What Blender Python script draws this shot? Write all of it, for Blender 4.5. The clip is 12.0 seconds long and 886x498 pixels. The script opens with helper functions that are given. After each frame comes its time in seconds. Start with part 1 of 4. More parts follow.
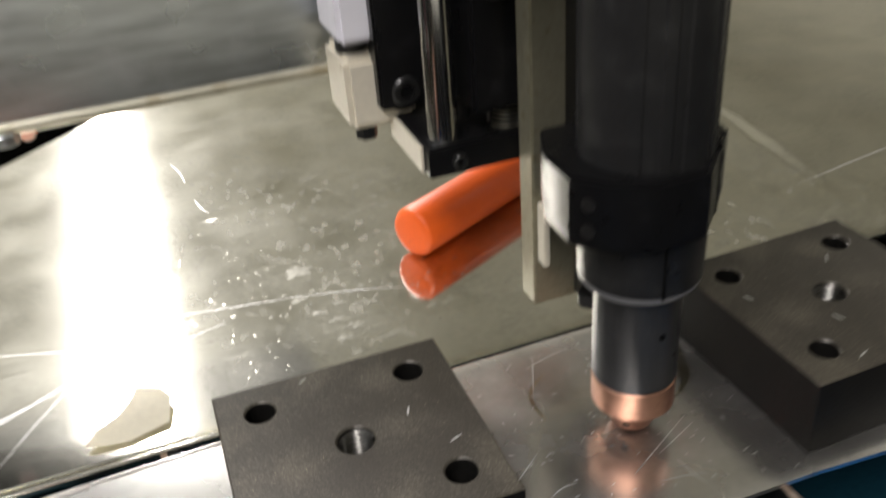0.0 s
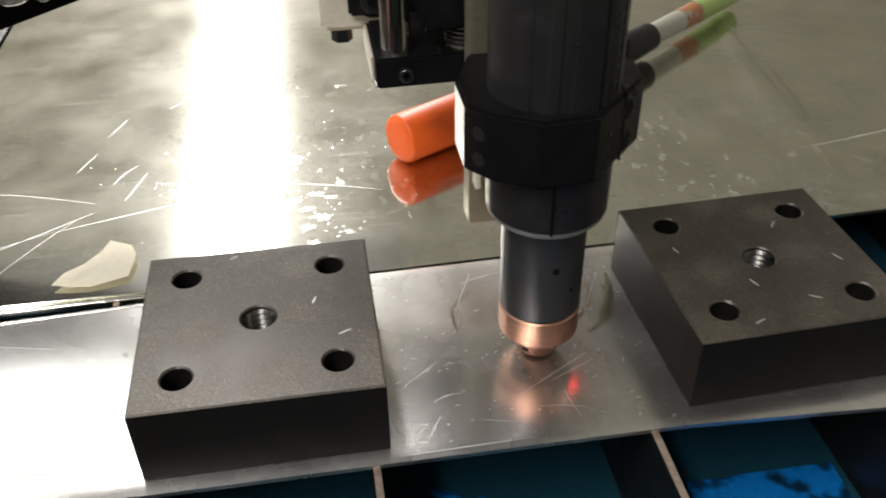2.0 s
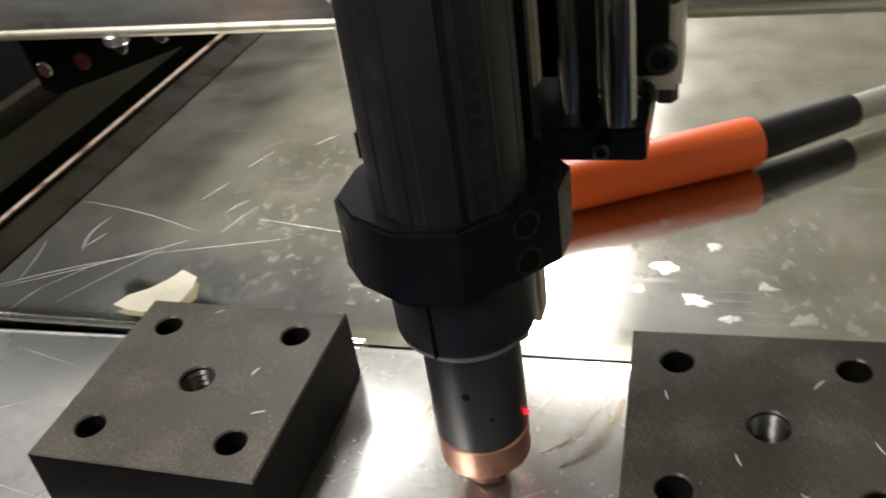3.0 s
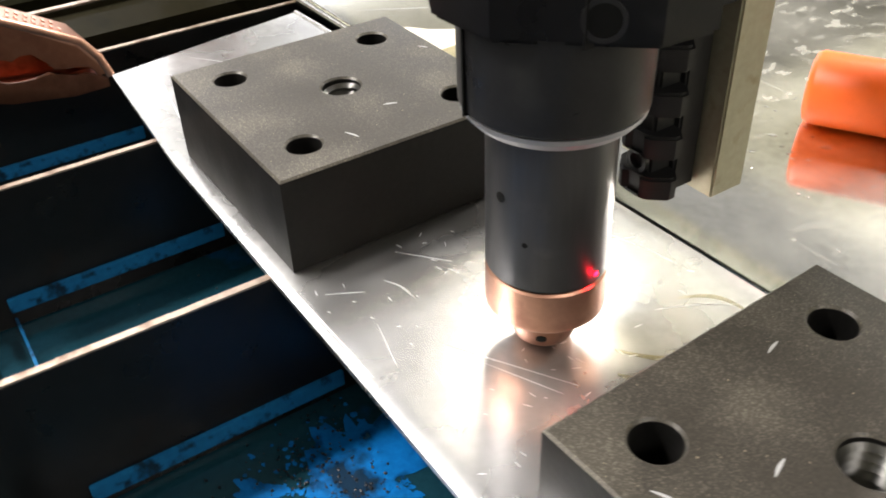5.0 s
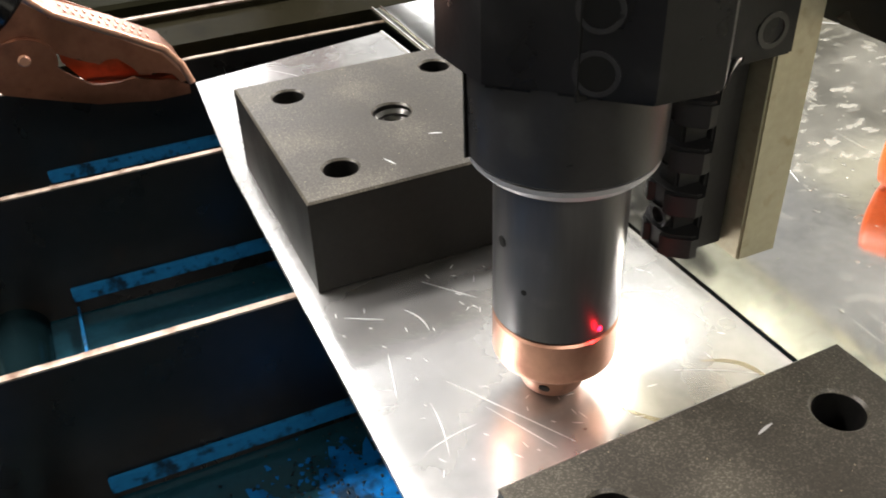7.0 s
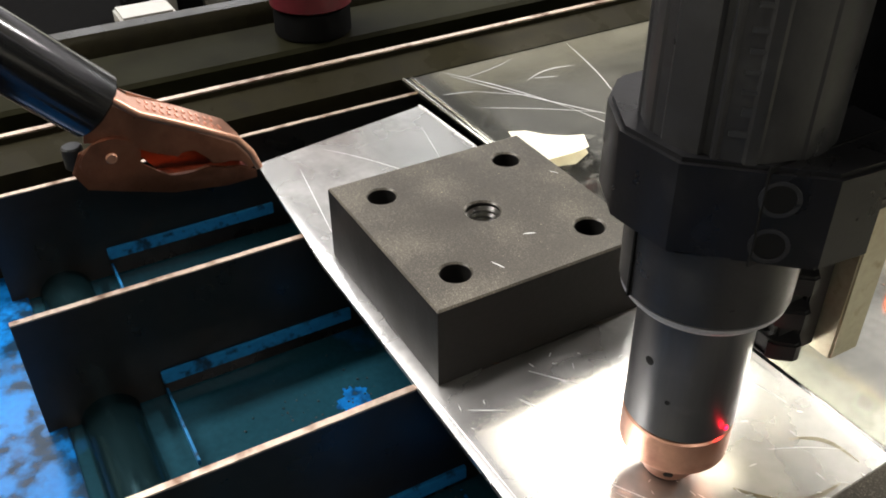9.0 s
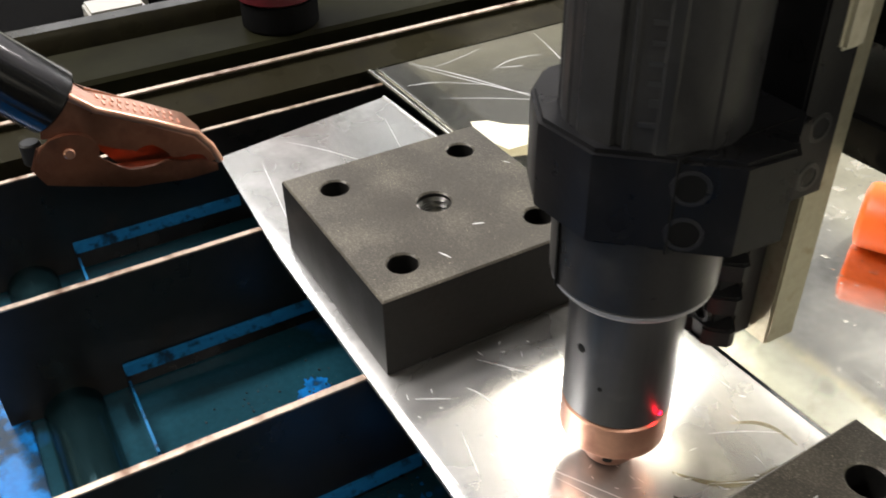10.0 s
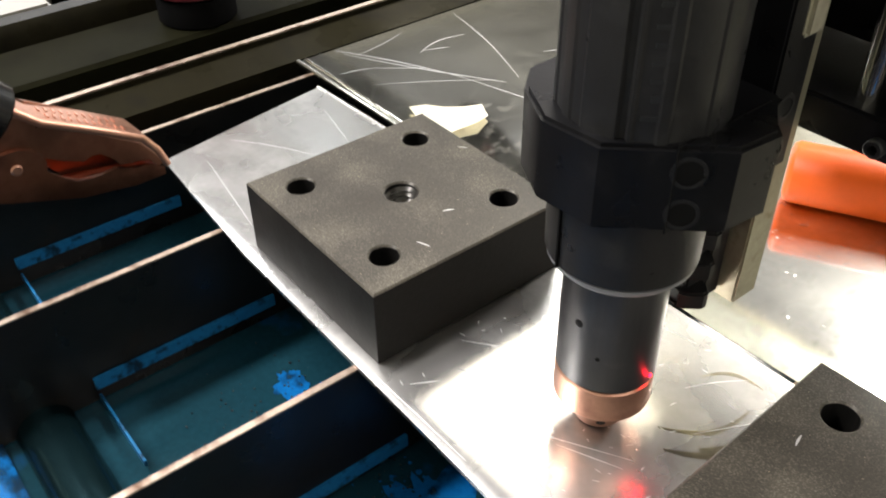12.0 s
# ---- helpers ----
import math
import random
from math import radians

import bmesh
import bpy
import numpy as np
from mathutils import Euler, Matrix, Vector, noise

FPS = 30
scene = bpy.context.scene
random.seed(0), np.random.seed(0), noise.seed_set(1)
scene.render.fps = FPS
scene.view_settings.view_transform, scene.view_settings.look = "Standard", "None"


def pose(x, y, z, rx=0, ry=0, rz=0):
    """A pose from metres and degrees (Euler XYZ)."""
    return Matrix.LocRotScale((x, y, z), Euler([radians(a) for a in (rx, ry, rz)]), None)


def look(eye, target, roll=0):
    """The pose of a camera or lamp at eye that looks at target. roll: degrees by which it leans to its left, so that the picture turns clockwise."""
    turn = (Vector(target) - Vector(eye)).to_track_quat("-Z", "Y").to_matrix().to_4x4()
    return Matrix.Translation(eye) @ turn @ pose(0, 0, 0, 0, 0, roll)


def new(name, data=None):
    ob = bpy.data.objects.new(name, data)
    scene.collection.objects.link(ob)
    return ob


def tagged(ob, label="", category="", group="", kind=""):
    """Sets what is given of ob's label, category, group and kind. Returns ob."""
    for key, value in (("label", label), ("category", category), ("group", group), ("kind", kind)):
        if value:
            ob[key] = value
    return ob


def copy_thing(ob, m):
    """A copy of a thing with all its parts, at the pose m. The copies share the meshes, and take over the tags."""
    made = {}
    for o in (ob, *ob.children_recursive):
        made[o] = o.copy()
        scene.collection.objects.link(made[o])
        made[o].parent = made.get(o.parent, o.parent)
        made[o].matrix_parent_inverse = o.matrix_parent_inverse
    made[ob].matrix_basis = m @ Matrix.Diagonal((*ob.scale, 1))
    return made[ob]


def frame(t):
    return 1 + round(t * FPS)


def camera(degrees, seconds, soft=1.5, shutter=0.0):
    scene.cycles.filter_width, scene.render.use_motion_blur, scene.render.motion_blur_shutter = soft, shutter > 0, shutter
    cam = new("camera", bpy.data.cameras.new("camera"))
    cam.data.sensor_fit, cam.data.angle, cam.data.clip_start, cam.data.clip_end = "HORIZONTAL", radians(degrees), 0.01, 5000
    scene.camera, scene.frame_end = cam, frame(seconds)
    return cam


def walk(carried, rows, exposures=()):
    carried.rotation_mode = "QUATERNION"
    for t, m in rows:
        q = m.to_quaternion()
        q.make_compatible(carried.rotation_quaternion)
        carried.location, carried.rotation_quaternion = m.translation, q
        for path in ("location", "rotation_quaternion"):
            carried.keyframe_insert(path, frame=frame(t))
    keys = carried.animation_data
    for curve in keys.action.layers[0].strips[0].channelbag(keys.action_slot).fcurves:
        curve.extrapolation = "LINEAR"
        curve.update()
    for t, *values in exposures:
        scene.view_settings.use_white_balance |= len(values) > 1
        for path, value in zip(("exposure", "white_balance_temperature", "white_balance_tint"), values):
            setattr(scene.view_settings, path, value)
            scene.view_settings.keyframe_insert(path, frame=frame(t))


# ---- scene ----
cam = camera(52.36, 12.0, soft=1.8, shutter=0.4)
PATH = [
    (0, (0.00431, -0.12912, 0.16879), (0.26533, 0.68607, -0.34827), -4.59),
    (0.5, (-0.0001, -0.16115, 0.22223), (0.267, 0.65152, -0.29569), -2.32),
    (1, (0.01949, -0.16307, 0.20952), (0.22626, 0.63575, -0.3554), -0.82),
    (1.5, (0.05185, -0.15771, 0.17567), (0.20145, 0.62761, -0.42507), -1.34),
    (2, (0.05088, -0.15143, 0.17405), (0.17096, 0.64255, -0.42192), -0.72),
    (2.5, (0.10104, -0.13706, 0.16836), (0.04717, 0.67586, -0.41152), -4.71),
    (3, (0.15448, -0.11445, 0.16833), (-0.13275, 0.66738, -0.38506), -8.81),
    (3.5, (0.15962, -0.10803, 0.15951), (-0.22311, 0.62952, -0.39684), -6.96),
    (3.7, (0.15456, -0.10189, 0.14971), (-0.24047, 0.60509, -0.43692), -4.54),
    (5.3, (0.21319, -0.0408, 0.11288), (-0.5021, 0.34911, -0.46706), -1.98),
    (5.5, (0.21654, -0.03273, 0.11394), (-0.50865, 0.34092, -0.4644), -1.83),
    (6, (0.20711, -0.02807, 0.11092), (-0.53322, 0.31218, -0.46886), -2.06),
    (6.5, (0.20974, -0.02915, 0.11231), (-0.54055, 0.29521, -0.46375), -1.96),
    (7, (0.20846, -0.03533, 0.11541), (-0.54396, 0.28908, -0.45785), -2.11),
    (7.5, (0.20866, -0.04522, 0.11613), (-0.54185, 0.28675, -0.4553), -1.64),
    (7.7, (0.20554, -0.04936, 0.12536), (-0.54184, 0.28815, -0.44692), -1.65),
    (9.3, (0.194, -0.0746, 0.14735), (-0.5164, 0.32704, -0.43061), -0.37),
    (9.5, (0.19498, -0.07378, 0.14701), (-0.516, 0.32542, -0.43191), -0.49),
    (10, (0.20146, -0.06334, 0.14876), (-0.50481, 0.33103, -0.43917), -1.19),
    (10.5, (0.2131, -0.06059, 0.13848), (-0.48356, 0.33801, -0.458), -0.28),
    (11, (0.21909, -0.06029, 0.13732), (-0.46867, 0.3469, -0.46367), 0.38),
    (11.5, (0.2102, -0.06769, 0.14274), (-0.46292, 0.35916, -0.46117), 0.09),
    (12, (0.19276, -0.0834, 0.15824), (-0.42641, 0.4011, -0.45973), -0.66),
]
EXPOSURES = [(0.0, -0.05), (2.5, -0.05), (3.7, 0.12), (5.3, 1.42), (7.7, 1.30), (9.3, 1.06), (10.5, 1.18), (11.0, 1.2), (12.0, 1.12)]
walk(cam, [(t, look(eye, target, roll)) for t, eye, target, roll in PATH], EXPOSURES)

# ---- world and lamps ----
world = bpy.data.worlds.new("world")
scene.world = world
world.use_nodes = True
world.node_tree.nodes["Background"].inputs[0].default_value = (0.80, 0.82, 0.75, 1)
world.node_tree.nodes["Background"].inputs[1].default_value = 0.05


def area_lamp(name, place, aim, width, length, watts, colour):
    data = bpy.data.lights.new(name, "AREA")
    data.shape, data.size, data.size_y, data.energy, data.color = "RECTANGLE", width, length, watts, colour
    ob = new(name, data)
    ob.matrix_world = look(place, aim)
    return ob


# ceiling tubes of the workshop, and added fill lamps without a seen source
WARM = (1.0, 0.955, 0.935)
area_lamp("ceiling_area_light", (-0.22, 2.75, 1.28), (-0.22, 2.75, 0), 0.14, 3.5, 135, WARM)
area_lamp("ceiling_area_light", (-0.80, 0.92, 1.28), (-0.80, 0.92, 0), 0.36, 0.30, 2.7, (1.0, 0.92, 0.78))
# added fill for the front faces, no tube is known here
area_lamp("ceiling_area_light", (-0.55, -0.75, 1.28), (-0.55, -0.75, 0), 0.20, 1.3, 28, WARM)
area_lamp("ceiling_area_light", (-1.45, -0.10, 1.28), (-1.45, -0.10, 0), 0.16, 1.0, 3.0, (0.97, 0.98, 1.0))
# added fill that brightens the slide bar from the east, no known tube
area_lamp("ceiling_area_light", (1.6, -0.1, 1.28), (1.6, -0.1, 0), 0.20, 1.2, 6, WARM)
# unseen cool fill for the strip's left end; the west wall has no window
area_lamp("west_fill_light", (-2.55, 1.0, 0.60), (0, 1.0, 0.60), 1.9, 0.80, 11, (0.90, 0.91, 1.0))


# the red pointer spot on the nozzle tube throws red light around it
glow = bpy.data.lights.new("pointer_light", "POINT")
glow.energy, glow.color, glow.shadow_soft_size = 0.0004, (1.0, 0.005, 0.02), 0.0006
new("pointer_light", glow).location = (0.1171, 0.0326, 0.0190)


# ---- materials ----
def material(name, colour, rough=0.5, metal=0.0, grain=0.0, scale=400.0, stain=None, stain_scale=40.0,
             stain_amount=0.5, bump=0.0, rough_var=0.0, stretch=(1, 1, 1), spec=0.5):
    m = bpy.data.materials.new(name)
    m.use_nodes = True
    t, n = m.node_tree, m.node_tree.nodes
    bsdf = n["Principled BSDF"]
    bsdf.inputs["Metallic"].default_value = metal
    bsdf.inputs["Roughness"].default_value = rough
    bsdf.inputs["Specular IOR Level"].default_value = spec
    co = n.new("ShaderNodeTexCoord")
    mp = n.new("ShaderNodeMapping")
    mp.inputs["Scale"].default_value = stretch
    t.links.new(co.outputs["Object"], mp.inputs["Vector"])
    fine = n.new("ShaderNodeTexNoise")
    fine.inputs["Scale"].default_value, fine.inputs["Detail"].default_value = scale, 5
    t.links.new(mp.outputs[0], fine.inputs["Vector"])
    wide = n.new("ShaderNodeTexNoise")
    wide.inputs["Scale"].default_value, wide.inputs["Detail"].default_value = stain_scale, 6
    t.links.new(co.outputs["Object"], wide.inputs["Vector"])
    base = n.new("ShaderNodeMix")
    base.data_type = "RGBA"
    base.inputs["A"].default_value = (*[c * (1 - grain) for c in colour], 1)
    base.inputs["B"].default_value = (*[min(1, c * (1 + grain)) for c in colour], 1)
    t.links.new(fine.outputs["Fac"], base.inputs["Factor"])
    out = base.outputs["Result"]
    if stain:
        ramp = n.new("ShaderNodeValToRGB")
        ramp.color_ramp.elements[0].position, ramp.color_ramp.elements[1].position = 1 - stain_amount, 1.15 - stain_amount
        t.links.new(wide.outputs["Fac"], ramp.inputs[0])
        mix = n.new("ShaderNodeMix")
        mix.data_type = "RGBA"
        mix.inputs["B"].default_value = (*stain, 1)
        t.links.new(ramp.outputs[0], mix.inputs["Factor"])
        t.links.new(out, mix.inputs["A"])
        out = mix.outputs["Result"]
    t.links.new(out, bsdf.inputs["Base Color"])
    if rough_var:
        r = n.new("ShaderNodeMapRange")
        r.inputs["From Min"].default_value, r.inputs["From Max"].default_value = 0.3, 0.7
        r.inputs["To Min"].default_value, r.inputs["To Max"].default_value = max(0.02, rough - rough_var), rough + rough_var
        t.links.new(wide.outputs["Fac"], r.inputs["Value"])
        t.links.new(r.outputs[0], bsdf.inputs["Roughness"])
    if bump:
        b = n.new("ShaderNodeBump")
        b.inputs["Strength"].default_value, b.inputs["Distance"].default_value = bump, 0.0004
        t.links.new(fine.outputs["Fac"], b.inputs["Height"])
        t.links.new(b.outputs[0], bsdf.inputs["Normal"])
    return m


def aluminium(name, colour, rough, haze, hazed_rough, residue=0.0, tint=(0.55, 0.54, 0.48)):
    """Worn aluminium: polished metal, a hazed worn lobe, fine crossing scratches and dried chalky residue."""
    m = bpy.data.materials.new(name)
    m.use_nodes = True
    t, n = m.node_tree, m.node_tree.nodes
    link = t.links.new
    shiny = n["Principled BSDF"]
    worn = n.new("ShaderNodeBsdfPrincipled")
    co = n.new("ShaderNodeTexCoord")

    def cloud(scale, detail, low, high, stretch=(1, 1, 1), turn=0.0):
        mp = n.new("ShaderNodeMapping")
        mp.inputs["Scale"].default_value = stretch
        mp.inputs["Rotation"].default_value = (0, 0, radians(turn))
        link(co.outputs["Object"], mp.inputs["Vector"])
        tex = n.new("ShaderNodeTexNoise")
        tex.inputs["Scale"].default_value, tex.inputs["Detail"].default_value = scale, detail
        link(mp.outputs[0], tex.inputs["Vector"])
        r = n.new("ShaderNodeMapRange")
        r.inputs["From Min"].default_value, r.inputs["From Max"].default_value = low, high
        link(tex.outputs["Fac"], r.inputs["Value"])
        return r.outputs[0]

    def maths(op, a, b):
        node = n.new("ShaderNodeMath")
        node.operation, node.use_clamp = op, True
        for k, v in enumerate((a, b)):
            if isinstance(v, (int, float)):
                node.inputs[k].default_value = v
            else:
                link(v, node.inputs[k])
        return node.outputs[0]

    grain = n.new("ShaderNodeMix")
    grain.data_type = "RGBA"
    grain.inputs["A"].default_value = (*colour, 1)
    grain.inputs["B"].default_value = (*[c * 0.74 for c in colour], 1)
    link(maths("MULTIPLY", cloud(38, 7, 0.35, 0.68), cloud(420, 4, 0.2, 0.7)), grain.inputs["Factor"])
    for b, r in ((shiny, rough), (worn, hazed_rough)):
        link(grain.outputs["Result"], b.inputs["Base Color"])
        b.inputs["Metallic"].default_value = 1.0
        b.inputs["Roughness"].default_value = r
    lines = None
    for turn, long_way, across in ((22, 13, 1100), (-38, 16, 1300), (78, 12, 1000), (-8, 30, 1500)):
        one = maths("MULTIPLY", cloud(1.0, 1, 0.66, 0.72, (long_way, across, 1), turn), cloud(28, 2, 0.45, 0.6))
        lines = one if lines is None else maths("MAXIMUM", lines, one)
    amount = maths("MAXIMUM", maths("MULTIPLY", cloud(30, 6, 0.25, 0.75), haze * 2), maths("MULTIPLY", lines, 0.20))
    mixed = n.new("ShaderNodeMixShader")
    link(amount, mixed.inputs[0])
    link(shiny.outputs[0], mixed.inputs[1])
    link(worn.outputs[0], mixed.inputs[2])
    out = mixed.outputs[0]
    if residue:
        chalk = n.new("ShaderNodeBsdfPrincipled")
        chalk.inputs["Base Color"].default_value = (*tint, 1)
        chalk.inputs["Roughness"].default_value = 0.6
        spill = None
        for cx, cy, sx, sy in ((0.028, 0.165, 0.062, 0.105), (0.172, 0.118, 0.075, 0.055)):
            mp = n.new("ShaderNodeMapping")
            mp.inputs["Location"].default_value = (-cx / sx, -cy / sy, 0)
            mp.inputs["Scale"].default_value = (1 / sx, 1 / sy, 0)
            link(co.outputs["Object"], mp.inputs["Vector"])
            far = n.new("ShaderNodeVectorMath")
            far.operation = "LENGTH"
            link(mp.outputs[0], far.inputs[0])
            r = n.new("ShaderNodeMapRange")
            r.inputs["From Min"].default_value, r.inputs["From Max"].default_value = 1.25, 0.45
            link(far.outputs["Value"], r.inputs["Value"])
            spill = r.outputs[0] if spill is None else maths("MAXIMUM", spill, r.outputs[0])
        flakes = maths("MULTIPLY", cloud(230, 6, 0.55, 0.63, (1, 0.6, 1), 30), cloud(26, 4, 0.36, 0.54))
        film = maths("MULTIPLY", cloud(30, 9, 0.46, 0.74), 0.30)
        flakes, film = maths("MULTIPLY", flakes, spill), maths("MULTIPLY", film, maths("MAXIMUM", spill, 0.15))
        top = n.new("ShaderNodeMixShader")
        link(maths("MULTIPLY", maths("MAXIMUM", flakes, film), residue), top.inputs[0])
        link(out, top.inputs[1])
        link(chalk.outputs[0], top.inputs[2])
        out = top.outputs[0]
    b = n.new("ShaderNodeBump")
    b.inputs["Strength"].default_value, b.inputs["Distance"].default_value = 0.03, 0.0002
    link(cloud(300, 4, 0, 1), b.inputs["Height"])
    link(b.outputs[0], shiny.inputs["Normal"])
    link(out, n["Material Output"].inputs["Surface"])
    return m


def speckled_steel():
    """Blackened steel top: worn bright grit, cloudy wear, overhead light put into its paler base."""
    m = material("blackened_steel_lit_top", (0.050, 0.044, 0.035), 0.40, 0.3, 0.5, 1500, (0.074, 0.065, 0.050), 60, 0.5, 0.05, 0.06, spec=0.5)
    t, n = m.node_tree, m.node_tree.nodes
    bsdf = n["Principled BSDF"]
    under = bsdf.inputs["Base Color"].links[0].from_socket
    co = n.new("ShaderNodeTexCoord")
    grit = []
    for scale, low, high in ((3200, 0.50, 0.74), (60, 0.25, 0.65)):
        tex = n.new("ShaderNodeTexNoise")
        tex.inputs["Scale"].default_value, tex.inputs["Detail"].default_value = scale, 3
        t.links.new(co.outputs["Object"], tex.inputs["Vector"])
        r = n.new("ShaderNodeMapRange")
        r.inputs["From Min"].default_value, r.inputs["From Max"].default_value = low, high
        t.links.new(tex.outputs["Fac"], r.inputs["Value"])
        grit.append(r.outputs[0])
    both = n.new("ShaderNodeMath")
    both.operation = "MULTIPLY"
    t.links.new(grit[0], both.inputs[0])
    t.links.new(grit[1], both.inputs[1])
    mix = n.new("ShaderNodeMix")
    mix.data_type = "RGBA"
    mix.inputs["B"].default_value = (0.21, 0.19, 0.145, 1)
    t.links.new(both.outputs[0], mix.inputs["Factor"])
    t.links.new(under, mix.inputs["A"])
    t.links.new(mix.outputs["Result"], bsdf.inputs["Base Color"])
    return m


# sides use a darker copy of the block steel, their shade is in the colour
STEEL_SHADED = material("blackened_steel_shaded_side", (0.0105, 0.010, 0.0092), 0.46, 0.15, 0.35, 700, (0.014, 0.0135, 0.012), 90, 0.45, 0.12, 0.05, spec=0.13)
STEEL_LIT_TOP = speckled_steel()
GLINT = material("bare_steel_glint", (0.42, 0.36, 0.25), 0.38, 0.8, 0.4, 900)
THREAD = material("cut_thread_steel", (0.10, 0.097, 0.09), 0.30, 0.9, 0.3, 900)
ALU_STRIP = aluminium("bright_aluminium", (0.76, 0.75, 0.72), 0.22, 0.24, 0.50)
ALU_SHEET = aluminium("worn_aluminium_sheet", (0.72, 0.71, 0.63), 0.095, 0.06, 0.45, 0.42, (0.38, 0.37, 0.31))
SCRATCH = material("bare_scratch", (0.66, 0.66, 0.65), 0.5, 0.8, 0.05)
RESIDUE = material("dried_residue", (0.66, 0.65, 0.58), 0.24, 0.95, 0.3, 700, (0.58, 0.57, 0.50), 260, 0.5, 0.1)
GALVANISED = material("galvanised_steel", (0.50, 0.53, 0.54), 0.30, 1.0, 0.65, 260, (0.62, 0.64, 0.66), 40, 0.45, 0.10, 0.06, (0.14, 1, 1))
BRASSY = material("yellow_passivated_steel", (0.62, 0.58, 0.42), 0.30, 1.0, 0.12, 300, (0.45, 0.40, 0.28), 50, 0.4, 0.05, 0.08)
PAINTED = material("pale_lavender_paint", (0.74, 0.73, 0.79), 0.42, 0.0, 0.08, 300, (0.55, 0.53, 0.56), 60, 0.36, stretch=(0.1, 1, 1))
ANODISED = material("black_anodised_aluminium", (0.0055, 0.0055, 0.006), 0.32, 0.0, 0.3, 900, (0.012, 0.012, 0.013), 120, 0.40, 0.05, 0.07, spec=0.22)
ANODISED_GREY = material("worn_black_anodised_aluminium", (0.015, 0.015, 0.0155), 0.34, 0.0, 0.3, 900, (0.024, 0.024, 0.024), 120, 0.45, 0.05, 0.07, spec=0.31)
# paler edge tone: wear together with a painted bevel highlight
WORN_LIT_EDGE = material("worn_lit_black_edge", (0.10, 0.10, 0.10), 0.45, 0.4, 0.6, 900, (0.02, 0.02, 0.02), 160, 0.45)
MATT_BLACK = material("matt_black_metal", (0.010, 0.010, 0.010), 0.42, 0.0, 0.3, 900, (0.022, 0.022, 0.022), 160, 0.35, 0.1, 0.08, spec=0.3)
GREY_TUBE = material("grey_anodised_tube", (0.078, 0.078, 0.081), 0.36, 0.7, 0.15, 1200, (0.10, 0.098, 0.099), 120, 0.4, 0.04, 0.05, (1, 1, 0.1))
BRIGHT_RIM = material("turned_aluminium_rim", (0.27, 0.27, 0.285), 0.55, 0.6, 0.1, 900)
COPPER = material("copper", (0.56, 0.31, 0.22), 0.40, 1.0, 0.14, 700, (0.42, 0.21, 0.15), 150, 0.44, 0.06, 0.08)
# darker copy of the copper, the shade of the clamp's sides is in its colour
COPPER_SHADED = material("shaded_copper_plate", (0.33, 0.155, 0.10), 0.34, 1.0, 0.18, 500, (0.20, 0.09, 0.06), 90, 0.46, 0.08, 0.08)
# deep red copper with the dim jaw interior put into the colour
COPPER_RECESS = material("recess_red_copper", (0.50, 0.13, 0.065), 0.38, 1.0, 0.2, 500, (0.22, 0.06, 0.035), 120, 0.45, 0.08, 0.06)
CHROME = material("chromed_rod", (0.78, 0.78, 0.78), 0.12, 1.0, 0.04, 600)
BARE_ALU = material("milled_aluminium", (0.52, 0.50, 0.40), 0.40, 0.8, 0.1, 700, (0.40, 0.36, 0.26), 110, 0.42, 0.08, 0.06)
SLIDE = material("olive_tinted_slide_bar", (0.35, 0.33, 0.24), 0.42, 0.75, 0.18, 700, (0.26, 0.235, 0.15), 300, 0.40, 0.12, 0.06)
BURNT = material("burnt_copper_tip", (0.30, 0.15, 0.10), 0.42, 0.9, 0.2, 700, (0.06, 0.04, 0.03), 260, 0.45, 0.1)
HEAT = material("brown_heat_stain", (0.62, 0.565, 0.44), 0.22, 1.0, 0.15, 500, (0.70, 0.67, 0.60), 160, 0.45)
CREAM = material("grimy_cream_metal", (0.70, 0.65, 0.54), 0.45, 0.2, 0.1, 500, (0.42, 0.33, 0.20), 130, 0.38, 0.1)
SCREW = material("black_oxide_screw", (0.05, 0.05, 0.05), 0.32, 0.8, 0.2, 900)
SOCKET = material("socket_bottom", (0.004, 0.004, 0.004), 0.6, 0.0, spec=0.1)
ORANGE = material("orange_plastic", (0.90, 0.125, 0.008), 0.42, 0.0, 0.06, 600, (0.60, 0.07, 0.01), 120, 0.30, 0.05)
BLACK_RUBBER = material("black_rubber", (0.010, 0.010, 0.010), 0.5, 0.0, 0.2, 800, (0.018, 0.018, 0.016), 90, 0.35, 0.1, spec=0.22)
GLOSS_BLACK = material("glossy_black_sleeve", (0.006, 0.006, 0.006), 0.16, 0.0, 0.2, 400, spec=0.35)
PALE_ROD = material("pale_grey_rod", (0.32, 0.32, 0.27), 0.45, 0.0, 0.1, 500)
RUST_TAPE = material("rust_red_tape", (0.30, 0.13, 0.05), 0.5, 0.0, 0.2, 400, (0.32, 0.30, 0.24), 200, 0.45)
LIME = material("lime_green_tape", (0.24, 0.34, 0.10), 0.45, 0.0, 0.1, 500)
RAW_SLAT = material("burnt_steel_slat", (0.008, 0.0076, 0.0072), 0.34, 0.0, 0.4, 300, (0.016, 0.011, 0.008), 60, 0.36, 0.12, 0.1, spec=0.3)
SLAT_EDGE = material("bright_sawn_slat_edge", (0.46, 0.37, 0.30), 0.5, 0.7, 0.4, 700, (0.15, 0.09, 0.06), 110, 0.50, 0.3)
BLUE_FILM = material("blue_tray_paint", (0.004, 0.13, 0.40), 0.25, 0.0, 0.35, 500, (0.003, 0.02, 0.045), 130, 0.54, 0.05, 0.05, spec=0.35)
